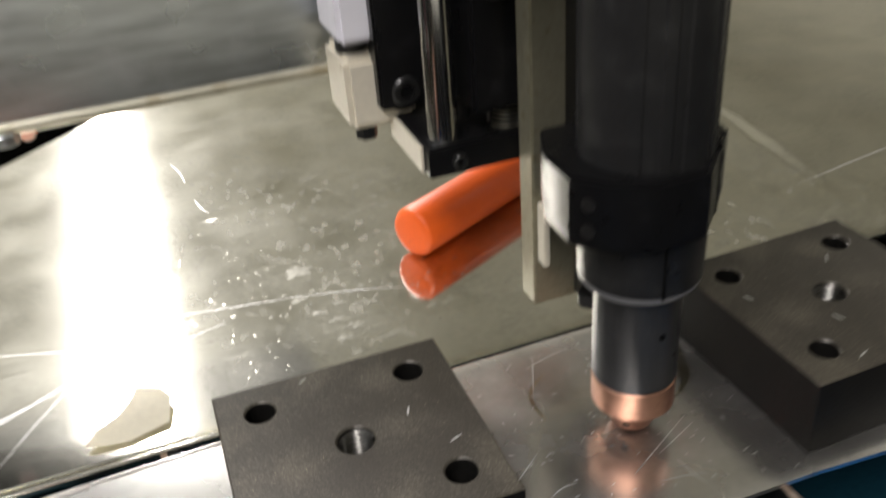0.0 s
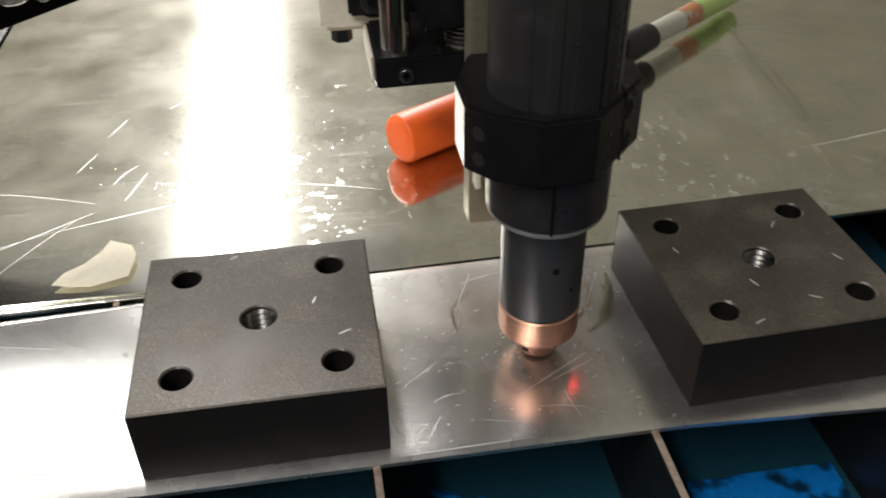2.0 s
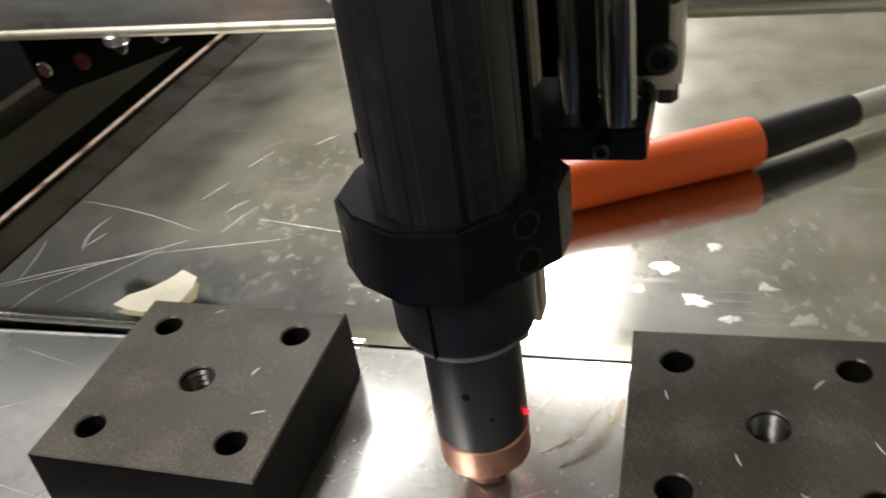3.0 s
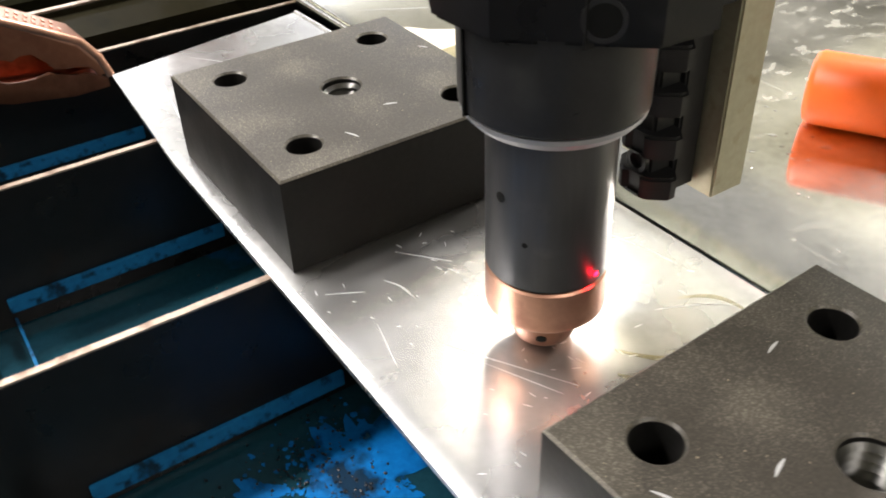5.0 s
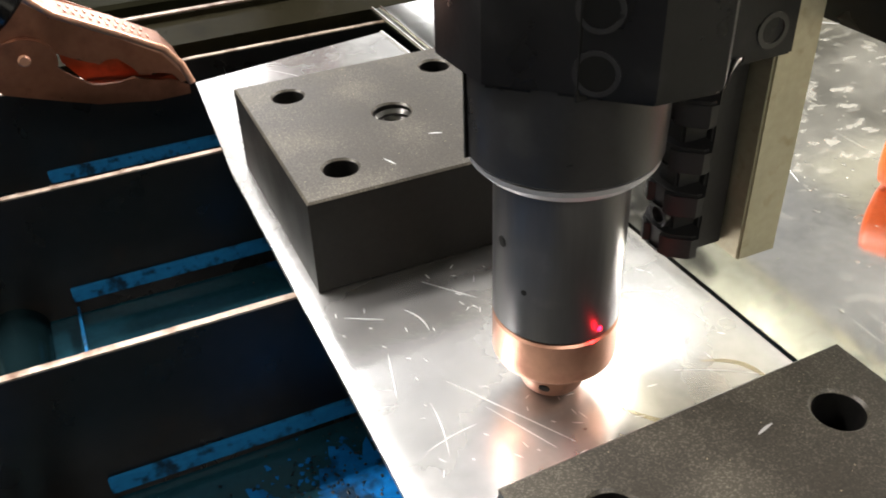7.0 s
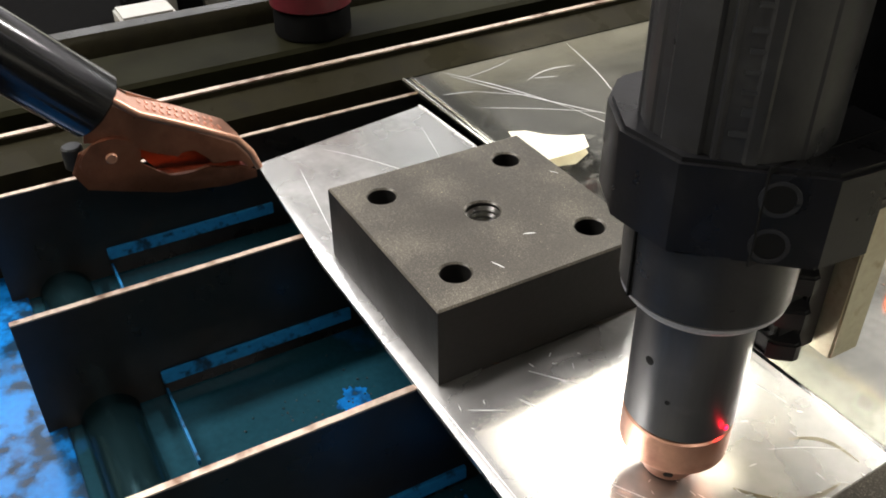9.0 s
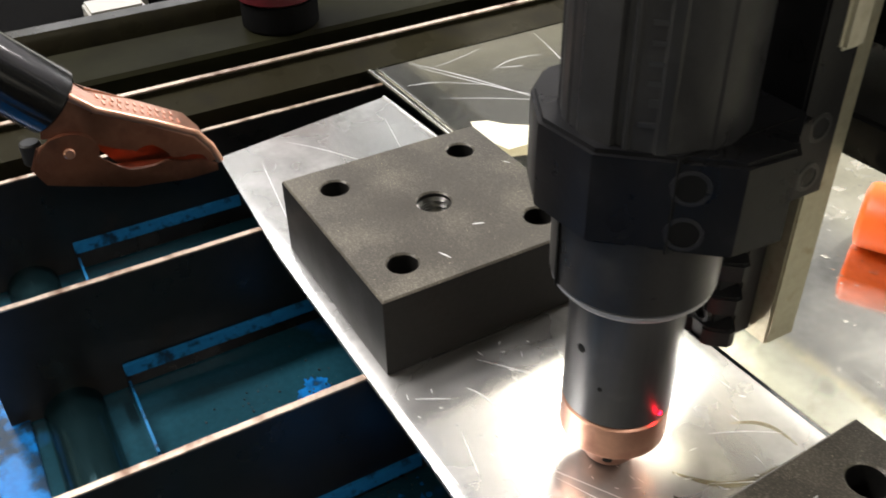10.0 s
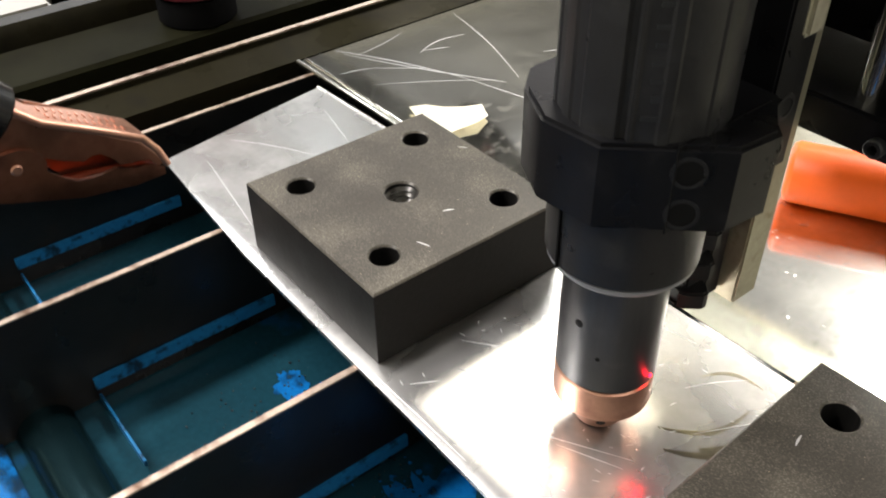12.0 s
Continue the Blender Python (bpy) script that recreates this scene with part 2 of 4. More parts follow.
TEAL_FLOOR = material("dark_teal_tray_floor", (0.009, 0.042, 0.060), 0.12, 0.0, 0.3, 500, (0.004, 0.08, 0.24), 45, 0.36, 0.03, 0.04, spec=0.5)
BLUE_RIB = material("blue_painted_rib", (0.010, 0.14, 0.33), 0.45, 0.0, 0.3, 500, (0.003, 0.02, 0.045), 260, 0.48, 0.1, spec=0.3)
DEBRIS = material("black_cutting_slag", (0.006, 0.008, 0.012), 0.45, 0.2, 0.4, 900)
RAIL = material("dark_bronze_rail", (0.014, 0.0125, 0.007), 0.30, 0.1, 0.2, 300, (0.010, 0.009, 0.006), 60, 0.45, 0.05, 0.08, spec=0.04)
OLIVE = material("olive_grey_machine_plate", (0.010, 0.0098, 0.005), 0.55, 0.0, 0.2, 250, (0.007, 0.0065, 0.004), 22, 0.5, 0.05, 0.06, spec=0.01)
MACHINE_BLACK = material("black_machine_paint", (0.005, 0.005, 0.005), 0.8, 0.0, 0.3, 300, spec=0.0)
WHITE_PLASTIC = material("off_white_plastic", (0.26, 0.25, 0.22), 0.45, 0.0, 0.08, 300, (0.16, 0.15, 0.13), 80, 0.4)
DARK_RED = material("dark_red_plastic", (0.075, 0.010, 0.014), 0.28, 0.0, 0.2, 300)
RED_PLASTIC = material("red_ferrule", (0.75, 0.03, 0.03), 0.4, 0.0, 0.1, 300)
PAPER = material("cream_scrap", (0.93, 0.89, 0.76), 0.7, 0.0, 0.08, 500, (0.66, 0.48, 0.22), 160, 0.32, 0.2)
# bright copper for the stamped marks and for the far jaw's painted highlight
EMBOSS_LIT = material("emboss_and_lit_copper", (0.80, 0.46, 0.34), 0.3, 1.0, 0.1)
GREY_MARK = material("grey_marking", (0.014, 0.014, 0.015), 0.4, 0.0, 0.1)
ROOM = material("workshop_wall_paint", (0.66, 0.645, 0.565), 0.8, 0.0, 0.05, 6, (0.56, 0.55, 0.48), 1.2, 0.4)
# tones of the unseen ceiling panels, set by what the metal should reflect
GREY_ROOM = material("blue_grey_reflection_tone", (0.36, 0.37, 0.42), 0.8, 0.0, 0.05, 6, (0.30, 0.31, 0.35), 1.2, 0.4)
DARK_ROOM = material("dark_reflection_tone", (0.15, 0.15, 0.155), 0.8, 0.0, 0.05, 6, (0.11, 0.11, 0.11), 1.2, 0.4)
DIM_ROOM = material("workshop_floor_paint", (0.16, 0.16, 0.15), 0.8, 0.0, 0.1, 6)
LASER = bpy.data.materials.new("red_laser_spot")
LASER.use_nodes = True
LASER.node_tree.nodes["Principled BSDF"].inputs["Base Color"].default_value = (0.8, 0.0, 0.02, 1)
LASER.node_tree.nodes["Principled BSDF"].inputs["Emission Color"].default_value = (1, 0.004, 0.02, 1)
LASER.node_tree.nodes["Principled BSDF"].inputs["Emission Strength"].default_value = 9

MM = 0.001


# ---- mesh helpers (millimetres in, metres out) ----
def finish(bm, smooth=35):
    bmesh.ops.recalc_face_normals(bm, faces=bm.faces)
    for f in bm.faces:
        f.smooth = True
    for e in bm.edges:
        e.smooth = len(e.link_faces) == 2 and e.calc_face_angle(3.2) < radians(smooth)


def mesh_of(name, bm, mat, smooth=35):
    finish(bm, smooth)
    bmesh.ops.scale(bm, vec=(MM, MM, MM), verts=bm.verts)
    me = bpy.data.meshes.new(name)
    bm.to_mesh(me)
    bm.free()
    for x in (mat if isinstance(mat, (list, tuple)) else [mat]):
        me.materials.append(x)
    return me


def thing(name, place, label, category, group="", turn=0.0, kind=""):
    ob = new(name)
    ob.empty_display_size = 0.01
    ob.matrix_world = pose(place[0] * MM, place[1] * MM, place[2] * MM, 0, 0, turn)
    return tagged(ob, label, category, group, kind)


def part(name, bm, mat, parent, label="", smooth=35):
    """One mesh under a thing; its coordinates are the thing's own."""
    ob = new(name, mesh_of(name, bm, mat, smooth))
    ob.parent = parent
    return tagged(ob, label)


def solo(name, bm, mat, label, category, kind="", group="", smooth=35):
    return tagged(new(name, mesh_of(name, bm, mat, smooth)), label, category, group, kind)


def box(x0, x1, y0, y1, z0, z1, bevel=0.6, bm=None, seg=2):
    bm = bm or bmesh.new()
    made = bmesh.ops.create_cube(bm, size=1)["verts"]
    bmesh.ops.scale(bm, vec=(x1 - x0, y1 - y0, z1 - z0), verts=made)
    bmesh.ops.translate(bm, vec=((x0 + x1) / 2, (y0 + y1) / 2, (z0 + z1) / 2), verts=made)
    if bevel:
        edges = list({e for v in made for e in v.link_edges})
        bmesh.ops.bevel(bm, geom=edges, offset=bevel, segments=seg, affect="EDGES")
    return bm


def lathe(profile, cx=0, cy=0, seg=64, bm=None, close=True):
    """Turned shape about a vertical axis; profile of (z, r)."""
    bm = bm or bmesh.new()
    rings = []
    for z, r in profile:
        rings.append([bm.verts.new((cx + r * math.cos(2 * math.pi * i / seg), cy + r * math.sin(2 * math.pi * i / seg), z)) for i in range(seg)])
    for a, b in zip(rings, rings[1:]):
        for i in range(seg):
            bm.faces.new((a[i], a[(i + 1) % seg], b[(i + 1) % seg], b[i]))
    if close:
        bm.faces.new(rings[0])
        bm.faces.new(rings[-1])
    return bm


def rod(a, b, r, seg=24, bm=None, bevel=0.0, r2=None):
    """A round bar from a to b, with softened ends."""
    bm = bm or bmesh.new()
    a, b = Vector(a), Vector(b)
    length = (b - a).length
    r2 = r if r2 is None else r2
    prof = [(0, r - bevel), (bevel, r), (length - bevel, r2), (length, r2 - bevel)] if bevel else [(0, r), (length, r2)]
    start = len(bm.verts)
    lathe(prof, 0, 0, seg, bm)
    bm.verts.ensure_lookup_table()
    m = Matrix.Translation(a) @ (b - a).to_track_quat("Z", "Y").to_matrix().to_4x4()
    bmesh.ops.transform(bm, matrix=m, verts=bm.verts[start:])
    return bm


def prism(outline, lo, hi, axis="z", bevel=0.5, bm=None):
    """A flat outline pushed out along an axis."""
    bm = bm or bmesh.new()
    place = {"z": lambda p, h: (p[0], p[1], h), "y": lambda p, h: (p[0], h, p[1]), "x": lambda p, h: (h, p[0], p[1])}[axis]
    low = [bm.verts.new(place(p, lo)) for p in outline]
    top = [bm.verts.new(place(p, hi)) for p in outline]
    faces = [bm.faces.new(low), bm.faces.new(top)]
    n = len(outline)
    for i in range(n):
        bm.faces.new((low[i], low[(i + 1) % n], top[(i + 1) % n], top[i]))
    if bevel:
        bmesh.ops.bevel(bm, geom=[e for f in faces for e in f.edges], offset=bevel, segments=2, affect="EDGES")
    return bm


def tube_along(points, r, seg=12, bm=None):
    """A round cable through points."""
    bm = bm or bmesh.new()
    rings = []
    for i, p in enumerate(points):
        ahead = (Vector(points[min(i + 1, len(points) - 1)]) - Vector(points[max(i - 1, 0)])).to_track_quat("Z", "Y")
        rings.append([bm.verts.new(Vector(p) + ahead @ Vector((r * math.cos(k * 2 * math.pi / seg), r * math.sin(k * 2 * math.pi / seg), 0))) for k in range(seg)])
    for a, b in zip(rings, rings[1:]):
        for k in range(seg):
            bm.faces.new((a[k], a[(k + 1) % seg], b[(k + 1) % seg], b[k]))
    bm.faces.new(rings[0])
    bm.faces.new(rings[-1])
    return bm


def cap_screw(parent, place, way, r=3.0, name="cap_screw"):
    """Socket-head screw: head with a hexagonal recess; way is the direction its head faces."""
    bm = bmesh.new()
    head = [(0, r * 0.97), (r * 0.9, r), (r * 1.05, r * 0.86), (r * 1.05, r * 0.52)]
    lathe(head, 0, 0, 28, bm, close=False)
    lathe([(r * 1.05, r * 0.52), (r * 0.35, r * 0.50)], 0, 0, 6, bm, close=False)
    m = Matrix.Translation(place) @ Vector(way).to_track_quat("Z", "Y").to_matrix().to_4x4()
    bmesh.ops.transform(bm, matrix=m, verts=bm.verts)
    screw = part(name, bm, SCREW, parent, "black socket-head cap screw")
    floor_bm = lathe([(r * 0.34, r * 0.55), (r * 0.37, r * 0.55)], 0, 0, 12)
    bmesh.ops.transform(floor_bm, matrix=m, verts=floor_bm.verts)
    part("socket", floor_bm, SOCKET, screw)
    return screw


# ---- structure: the workshop round the machine ----
def wall(name, x0, x1, y0, y1, z0, z1, mat, label):
    solo(name, box(x0 * 1000, x1 * 1000, y0 * 1000, y1 * 1000, z0 * 1000, z1 * 1000, 0), mat, label, "wall", "structure")


wall("wall_north", -2.6, 2.6, 4.8, 4.9, -0.8, 1.4, ROOM, "plain beige painted workshop wall")
wall("wall_south", -2.6, 2.6, -2.3, -2.2, -0.8, 1.4, ROOM, "plain beige painted workshop wall")
wall("wall_west", -2.7, -2.6, -2.3, 4.9, -0.8, 1.4, ROOM, "plain beige painted workshop wall")
wall("wall_east", 2.6, 2.7, -2.3, 4.9, -0.8, 1.4, ROOM, "plain beige painted workshop wall")
wall("ceiling", -1.7, 2.7, 2.05, 4.9, 1.4, 1.5, ROOM, "plain beige painted workshop ceiling")
wall("ceiling_east", 0.25, 2.7, -2.3, 2.05, 1.4, 1.5, ROOM, "plain beige painted workshop ceiling")
# unseen panels, added in darker tones to dim what sheet and strip reflect
wall("ceiling_middle", -1.7, 0.25, -2.3, 2.05, 1.4, 1.5, GREY_ROOM, "unseen blue-grey ceiling panel added to tone reflections")
wall("ceiling_west", -2.7, -1.7, -2.3, 4.9, 1.4, 1.5, DARK_ROOM, "unseen dark ceiling panel added to dim reflections")
wall("floor", -2.7, 2.7, -2.3, 4.9, -0.9, -0.8, DIM_ROOM, "dark painted workshop floor")


# ---- structure: the cutting bed ----
def grid_sheet(x0, x1, y0, y1, nx, ny, height, thick, clip=None):
    """A thin sheet as a fine grid with a given height, and its underside."""
    bm = bmesh.new()
    top, low = {}, {}
    for i in range(nx + 1):
        for j in range(ny + 1):
            x, y = x0 + (x1 - x0) * i / nx, y0 + (y1 - y0) * j / ny
            if clip:
                x, y = clip(i / nx, j / ny)
            z = height(x, y)
            top[i, j] = bm.verts.new((x, y, z))
            if i in (0, nx) or j in (0, ny):
                low[i, j] = bm.verts.new((x, y, z - thick))
    for i in range(nx):
        for j in range(ny):
            bm.faces.new((top[i, j], top[i + 1, j], top[i + 1, j + 1], top[i, j + 1]))
    rim = [(i, 0) for i in range(nx)] + [(nx, j) for j in range(ny)] + [(i, ny) for i in range(nx, 0, -1)] + [(0, j) for j in range(ny, 0, -1)]
    for a, b in zip(rim, rim[1:] + rim[:1]):
        bm.faces.new((top[a], low[a], low[b], top[b]))
    bm.faces.new([low[k] for k in rim])
    return bm


solo("machine_base", box(-690, 630, -410, 510, -799, -46, 2), MACHINE_BLACK, "plain black cabinet under the cutting bed", "cabinet", "structure")

SLATS = (-84, -16, 56, 127.5, 196, 268, 340, 412, 484)
FLOOR = -42.0
solo("tray", box(-112, 640, -112, -79, -44, -40.5, 0.3), BLUE_FILM, "blue painted metal tray under the slats", "tray", "structure")
# unseen black slab, added so the blue tray doesn't tint reflections
solo("tray_front", box(-112, 640, -420, -112.3, -44, -40.5, 0.3), MACHINE_BLACK, "unseen black front deck, added to keep reflections neutral", "deck", "structure")
solo("tray_floor", grid_sheet(-112, 640, -79, 420, 60, 40, lambda x, y: FLOOR + 0.2 * noise.noise((x * 0.03, y * 0.03, 3)), 1.5), TEAL_FLOOR,
     "dark teal glossy tray floor with blue patches", "tray", "structure")
solo("tray_pipe", rod((-112, -67, -43), (640, -67, -43), 8.5, 48), material("dark_teal_pipe", (0.014, 0.042, 0.05), 0.20, 0.8, 0.2, 200),
     "dark teal glossy pipe across the tray", "pipe", "structure")

slag = bmesh.new()
rng = random.Random(4)
for _ in range(700):
    cx, cy = rng.choice([(80, -10), (72, -2), (90, -22), (84, 0), (20, -12), (150, -30)])
    x, y = rng.gauss(cx, 10), rng.gauss(cy, 10)
    if not -51 < y < 6:
        continue
    r = rng.uniform(0.12, 0.5)
    made = bmesh.ops.create_icosphere(slag, subdivisions=1, radius=r)["verts"]
    for v in made:
        v.co *= rng.uniform(0.6, 1.2)
        v.co.z *= 0.6
    bmesh.ops.translate(slag, vec=(x, y, FLOOR + 0.35 + r * 0.2), verts=made)
solo("slag", slag, DEBRIS, "black crumbs of cutting slag scattered on the blue tray", "debris", "stuff")


def slat_bm():
    bm = box(-0.9, 0.9, -84, 330, -41.7, -2.0, 0.15, None, 1)
    return bm


slat_mesh = mesh_of("blade", slat_bm(), RAW_SLAT)
edge_bm = bmesh.new()
for k in range(92):
    box(-0.9, 0.9, -84 + k * 4.5, -84 + k * 4.5 + 4.5, -2.0, -1.62 + 0.12 * rng.random(), 0, edge_bm)
edge_mesh = mesh_of("edge", edge_bm, SLAT_EDGE)
rib_bm = box(0.9, 2.2, -51, 9, -39.0, -34.6, 0.2)
box(2.2, 34, -50.9, -50.1, -42.5, -40.4, 0.1, rib_bm)
rib_mesh = mesh_of("rib", rib_bm, BLUE_RIB)
for x in SLATS:
    slat = thing("bed_slat", (x, 0, 0), "dark burnt steel bed slat with a bright worn top edge", "slat", "slats of the cutting bed")
    for nm, me, lb in (("blade", slat_mesh, ""), ("edge", edge_mesh, "bright worn top edge"), ("rib", rib_mesh, "blue painted rib at its foot")):
        o = new(nm, me)
        o.parent = slat
        if nm == "rib":
            o.location.z = 0.0022 * max(0, min(2, (56 - x) / 70))
        tagged(o, lb)


# ---- structure: rails at the side of the bed ----
def rail(name, outline, mat, label, y0=-260, y1=520):
    solo(name, prism(outline, y0, y1, "y", 0.3), mat, label, "rail", "structure")


rail("rail_inner", [(-113, -40), (-98, -40), (-96.5, -3), (-96.5, -1.2), (-111, 2.4), (-111, 4.2), (-113, 4.2)], RAIL,
     "dark bronze metal side rail of the cutting bed")
rail("rail_edge", [(-113.8, 4.4), (-111.4, 4.4), (-111.4, 5.0), (-113.8, 5.0)], SLAT_EDGE, "bright worn lip along the side rail")
rail("channel", [(-133, -20), (-114, -20), (-114, -16), (-133, -16)], MACHINE_BLACK, "black channel beside the bed")
rail("machine_plate", [(-166, -20), (-133.3, -20), (-133.3, 2), (-135, 3.5), (-166, 3.5)], OLIVE, "olive-grey machine side plate")
rail("outer_channel", [(-178, -30), (-166.3, -30), (-166.3, -14), (-178, -14)], MACHINE_BLACK, "black channel beside the machine plate")
rail("guide_rail", [(-192, -30), (-178.3, -30), (-178.3, 4), (-181, 8), (-189, 8), (-192, 4)], RAIL, "dark metal guide rail with a bright edge")
rail("outer_plate", [(-700, -30), (-192.3, -30), (-192.3, -6), (-700, -6)], MACHINE_BLACK, "black machine side deck")


# ---- aluminium strip and sheet ----
def strip_clip(u, v):
    front = lambda x: -1.0 - 3.2 * min(1, (x + 60) / 60) - (0.04 * max(0, x - 136))
    x = -60 + (218 + 60) * u
    f = front(x)
    x -= 11.0 * v * (1 - u) ** 3
    back = 66 + 5.9 * min(1, (x + 71) / 131) + 0.026 * max(0, x - 60)
    return x, f + (back - f) * v


def strip_height(x, y):
    edge = max(0.0, 1 - (y + 4.5) / 4.0)
    back = max(0.0, 1 - (70.5 + 0.02 * x - y) / 3.0)
    return -0.55 * edge ** 2 - 0.35 * back ** 2 + 0.10 * noise.noise((x * 0.012, y * 0.02, 0)) + 0.05 * noise.noise((x * 0.07, y * 0.05, 3)) - 0.12


strip = thing("aluminium_strip", (0, 0, 0), "bright scratched aluminium strip lying across the bed slats", "metal strip")
part("plate", grid_sheet(-60, 218, -4, 71, 90, 60, strip_height, 1.3, strip_clip), ALU_STRIP, strip, "", 60)


back_line = [strip_clip(k / 40, 1.0) for k in range(41)]
part("rolled_edge", tube_along([(x, y - 0.9, -0.35) for x, y in back_line if x < 62], 0.75, 12), ALU_STRIP, strip, "bright rolled back edge")


def sheet_height(x, y):
    crease = 1.6 * math.exp(-((x - 236 - 0.12 * (y - 150)) / 7) ** 2) * max(0, min(1, (y - 90) / 60))
    rise = 0.00012 * max(0, x - 150) ** 2 * 0.4
    return -0.25 + 0.09 * noise.noise((x * 0.007, y * 0.006, 5)) + 0.008 * noise.noise((x * 0.05, y * 0.05, 9)) + crease + rise - 0.25


sheet = thing("aluminium_sheet", (0, 0, 0), "large dull aluminium sheet with stains and scratches on the bed", "metal sheet")
part("plate", grid_sheet(-94, 520, 73.2, 420, 154, 90, sheet_height, 1.2, lambda u, v: (-94 + 614 * u, 70.0 + 2.7 * min(1, u * 4) + 0.5 * min(1, u * 4) + 0.026 * max(0, 614 * u - 159) + (420 - 76) * v)), ALU_SHEET, sheet, "", 60)


hem = [(x, 70.0 + 2.7 * min(1, (x + 94) / 153.5)) for x in range(-94, 61, 6)]
part("hem", tube_along([(x, y + 0.5, -0.25) for x, y in hem], 0.75, 12), ALU_SHEET, sheet, "folded bright front hem")
part("hem", tube_along([(x, y + 4.0 - 0.012 * (x + 94), -0.35) for x, y in hem], 0.55, 10), ALU_SHEET, sheet, "folded bright front hem")


def blob(bm, x, y, r, height, squash=1.0, turn=0.0, lift=0.06, n=18, rg=rng):
    seedv = rg.random() * 50
    ring = []
    for k in range(n):
        a = 2 * math.pi * k / n
        rr = r * (0.72 + 0.55 * noise.noise((math.cos(a) * 1.3 + seedv, math.sin(a) * 1.3, seedv)) + 0.35 * noise.noise((math.cos(a) * 4 + seedv, math.sin(a) * 4, seedv + 9)))
        px, py = rr * math.cos(a), rr * squash * math.sin(a)
        q = (x + px * math.cos(turn) - py * math.sin(turn), y + px * math.sin(turn) + py * math.cos(turn))
        ring.append(bm.verts.new((*q, height(*q) + lift)))
    mid = bm.verts.new((x, y, height(x, y) + lift + 0.03))
    for k in range(n):
        bm.faces.new((ring[k], ring[(k + 1) % n], mid))


def scratch(bm, a, b, w, height, bend=0.0, lift=0.05):
    n = 14
    left, right = [], []
    d = (Vector(b) - Vector(a))
    side = Vector((-d.y, d.x)).normalized()
    for k in range(n + 1):
        u = k / n
        p = Vector(a) + d * u + side * bend * math.sin(math.pi * u)
        ww = w * (0.25 + 0.75 * math.sin(math.pi * min(1, max(0.04, u * 0.96 + 0.02)))) / 2
        for lst, s in ((left, 1), (right, -1)):
            q = p + side * ww * s
            lst.append(bm.verts.new((q.x, q.y, height(q.x, q.y) + lift)))
    for k in range(n):
        bm.faces.new((left[k], left[k + 1], right[k + 1], right[k]))


rng = random.Random(21)
patch = bmesh.new()
for cx, cy, w, h, n in ((82, -3, 9, 9, 120), (92, -18, 8, 10, 70), (36, 6, 6, 5, 40), (-40, 2, 8, 5, 30)):
    for k in range(n * 4):
        blob(patch, rng.gauss(cx, w), min(7, rng.gauss(cy, h)), rng.uniform(0.3, 1.0) * (2.2 if rng.random() < 0.15 else 1), lambda x, y: FLOOR + 0.25, rng.uniform(0.6, 1), rng.uniform(0, 3), 0.02 + 0.004 * (k % 20), 12)
for cx, cy, r, sq in ((82, 0, 23, 0.62), (95, -14, 14, 0.8), (74, -22, 9, 0.6), (14, -3, 7.5, 0.9), (24, 2, 6, 0.7), (-48, 0, 9, 0.5)):
    blob(patch, cx, cy, r, lambda x, y: FLOOR + 0.22, sq, rng.uniform(-0.4, 0.4), 0.01, 70)
solo("paint_flakes", patch, BLUE_FILM, "bright blue paint flakes showing through black grit on the tray", "paint", "stuff")

solo("blue_sheet", box(147, 193, -60, 9, FLOOR + 0.1, FLOOR + 0.5, 0.1), BLUE_FILM, "bright blue sheet lying on the tray floor", "sheet", "structure")

rng = random.Random(11)
for x, y, r, sq in ((37, 146, 6.5, 0.8), (44, 112, 3.4, 0.6), (49, 106, 3.2, 0.7), (43, 101, 3.8, 0.6), (39, 118, 2.6, 0.7), (52, 118, 2.4, 0.6),
                    (47, 121, 3.4, 0.5), (34, 128, 2.6, 0.6), (56, 127, 2.2, 0.8), (45, 92, 2.8, 0.6), (57, 96, 2.0, 0.8), (140, 120, 5.0, 0.8),
                    (150, 104, 6.0, 0.7), (160, 96, 4.2, 0.7), (133, 108, 3.2, 0.6), (170, 112, 4.0, 0.6), (180, 98, 5.0, 0.7), (155, 132, 3.5, 0.8),
                    (14, 200, 3.2, 0.6), (60, 205, 2.8, 0.7)):
    bm = bmesh.new()
    blob(bm, x, y, r, sheet_height, sq, rng.uniform(-0.5, 0.5), 0.05, 44)
    part("stain", bm, RESIDUE, sheet, "chalky dried residue stain")
spots = bmesh.new()
for _ in range(260):
    x, y = rng.gauss(46, 32), rng.gauss(132, 34)
    if y > 78 and -80 < x < 200:
        blob(spots, x, y, rng.uniform(0.25, 1.0) * (2 if rng.random() < 0.12 else 1), sheet_height, rng.uniform(0.25, 0.9), rng.gauss(0.9, 0.5), 0.06, 9)
tagged(part("speckle", spots, RESIDUE, sheet, "fine specks of dried residue"), kind="stuff")
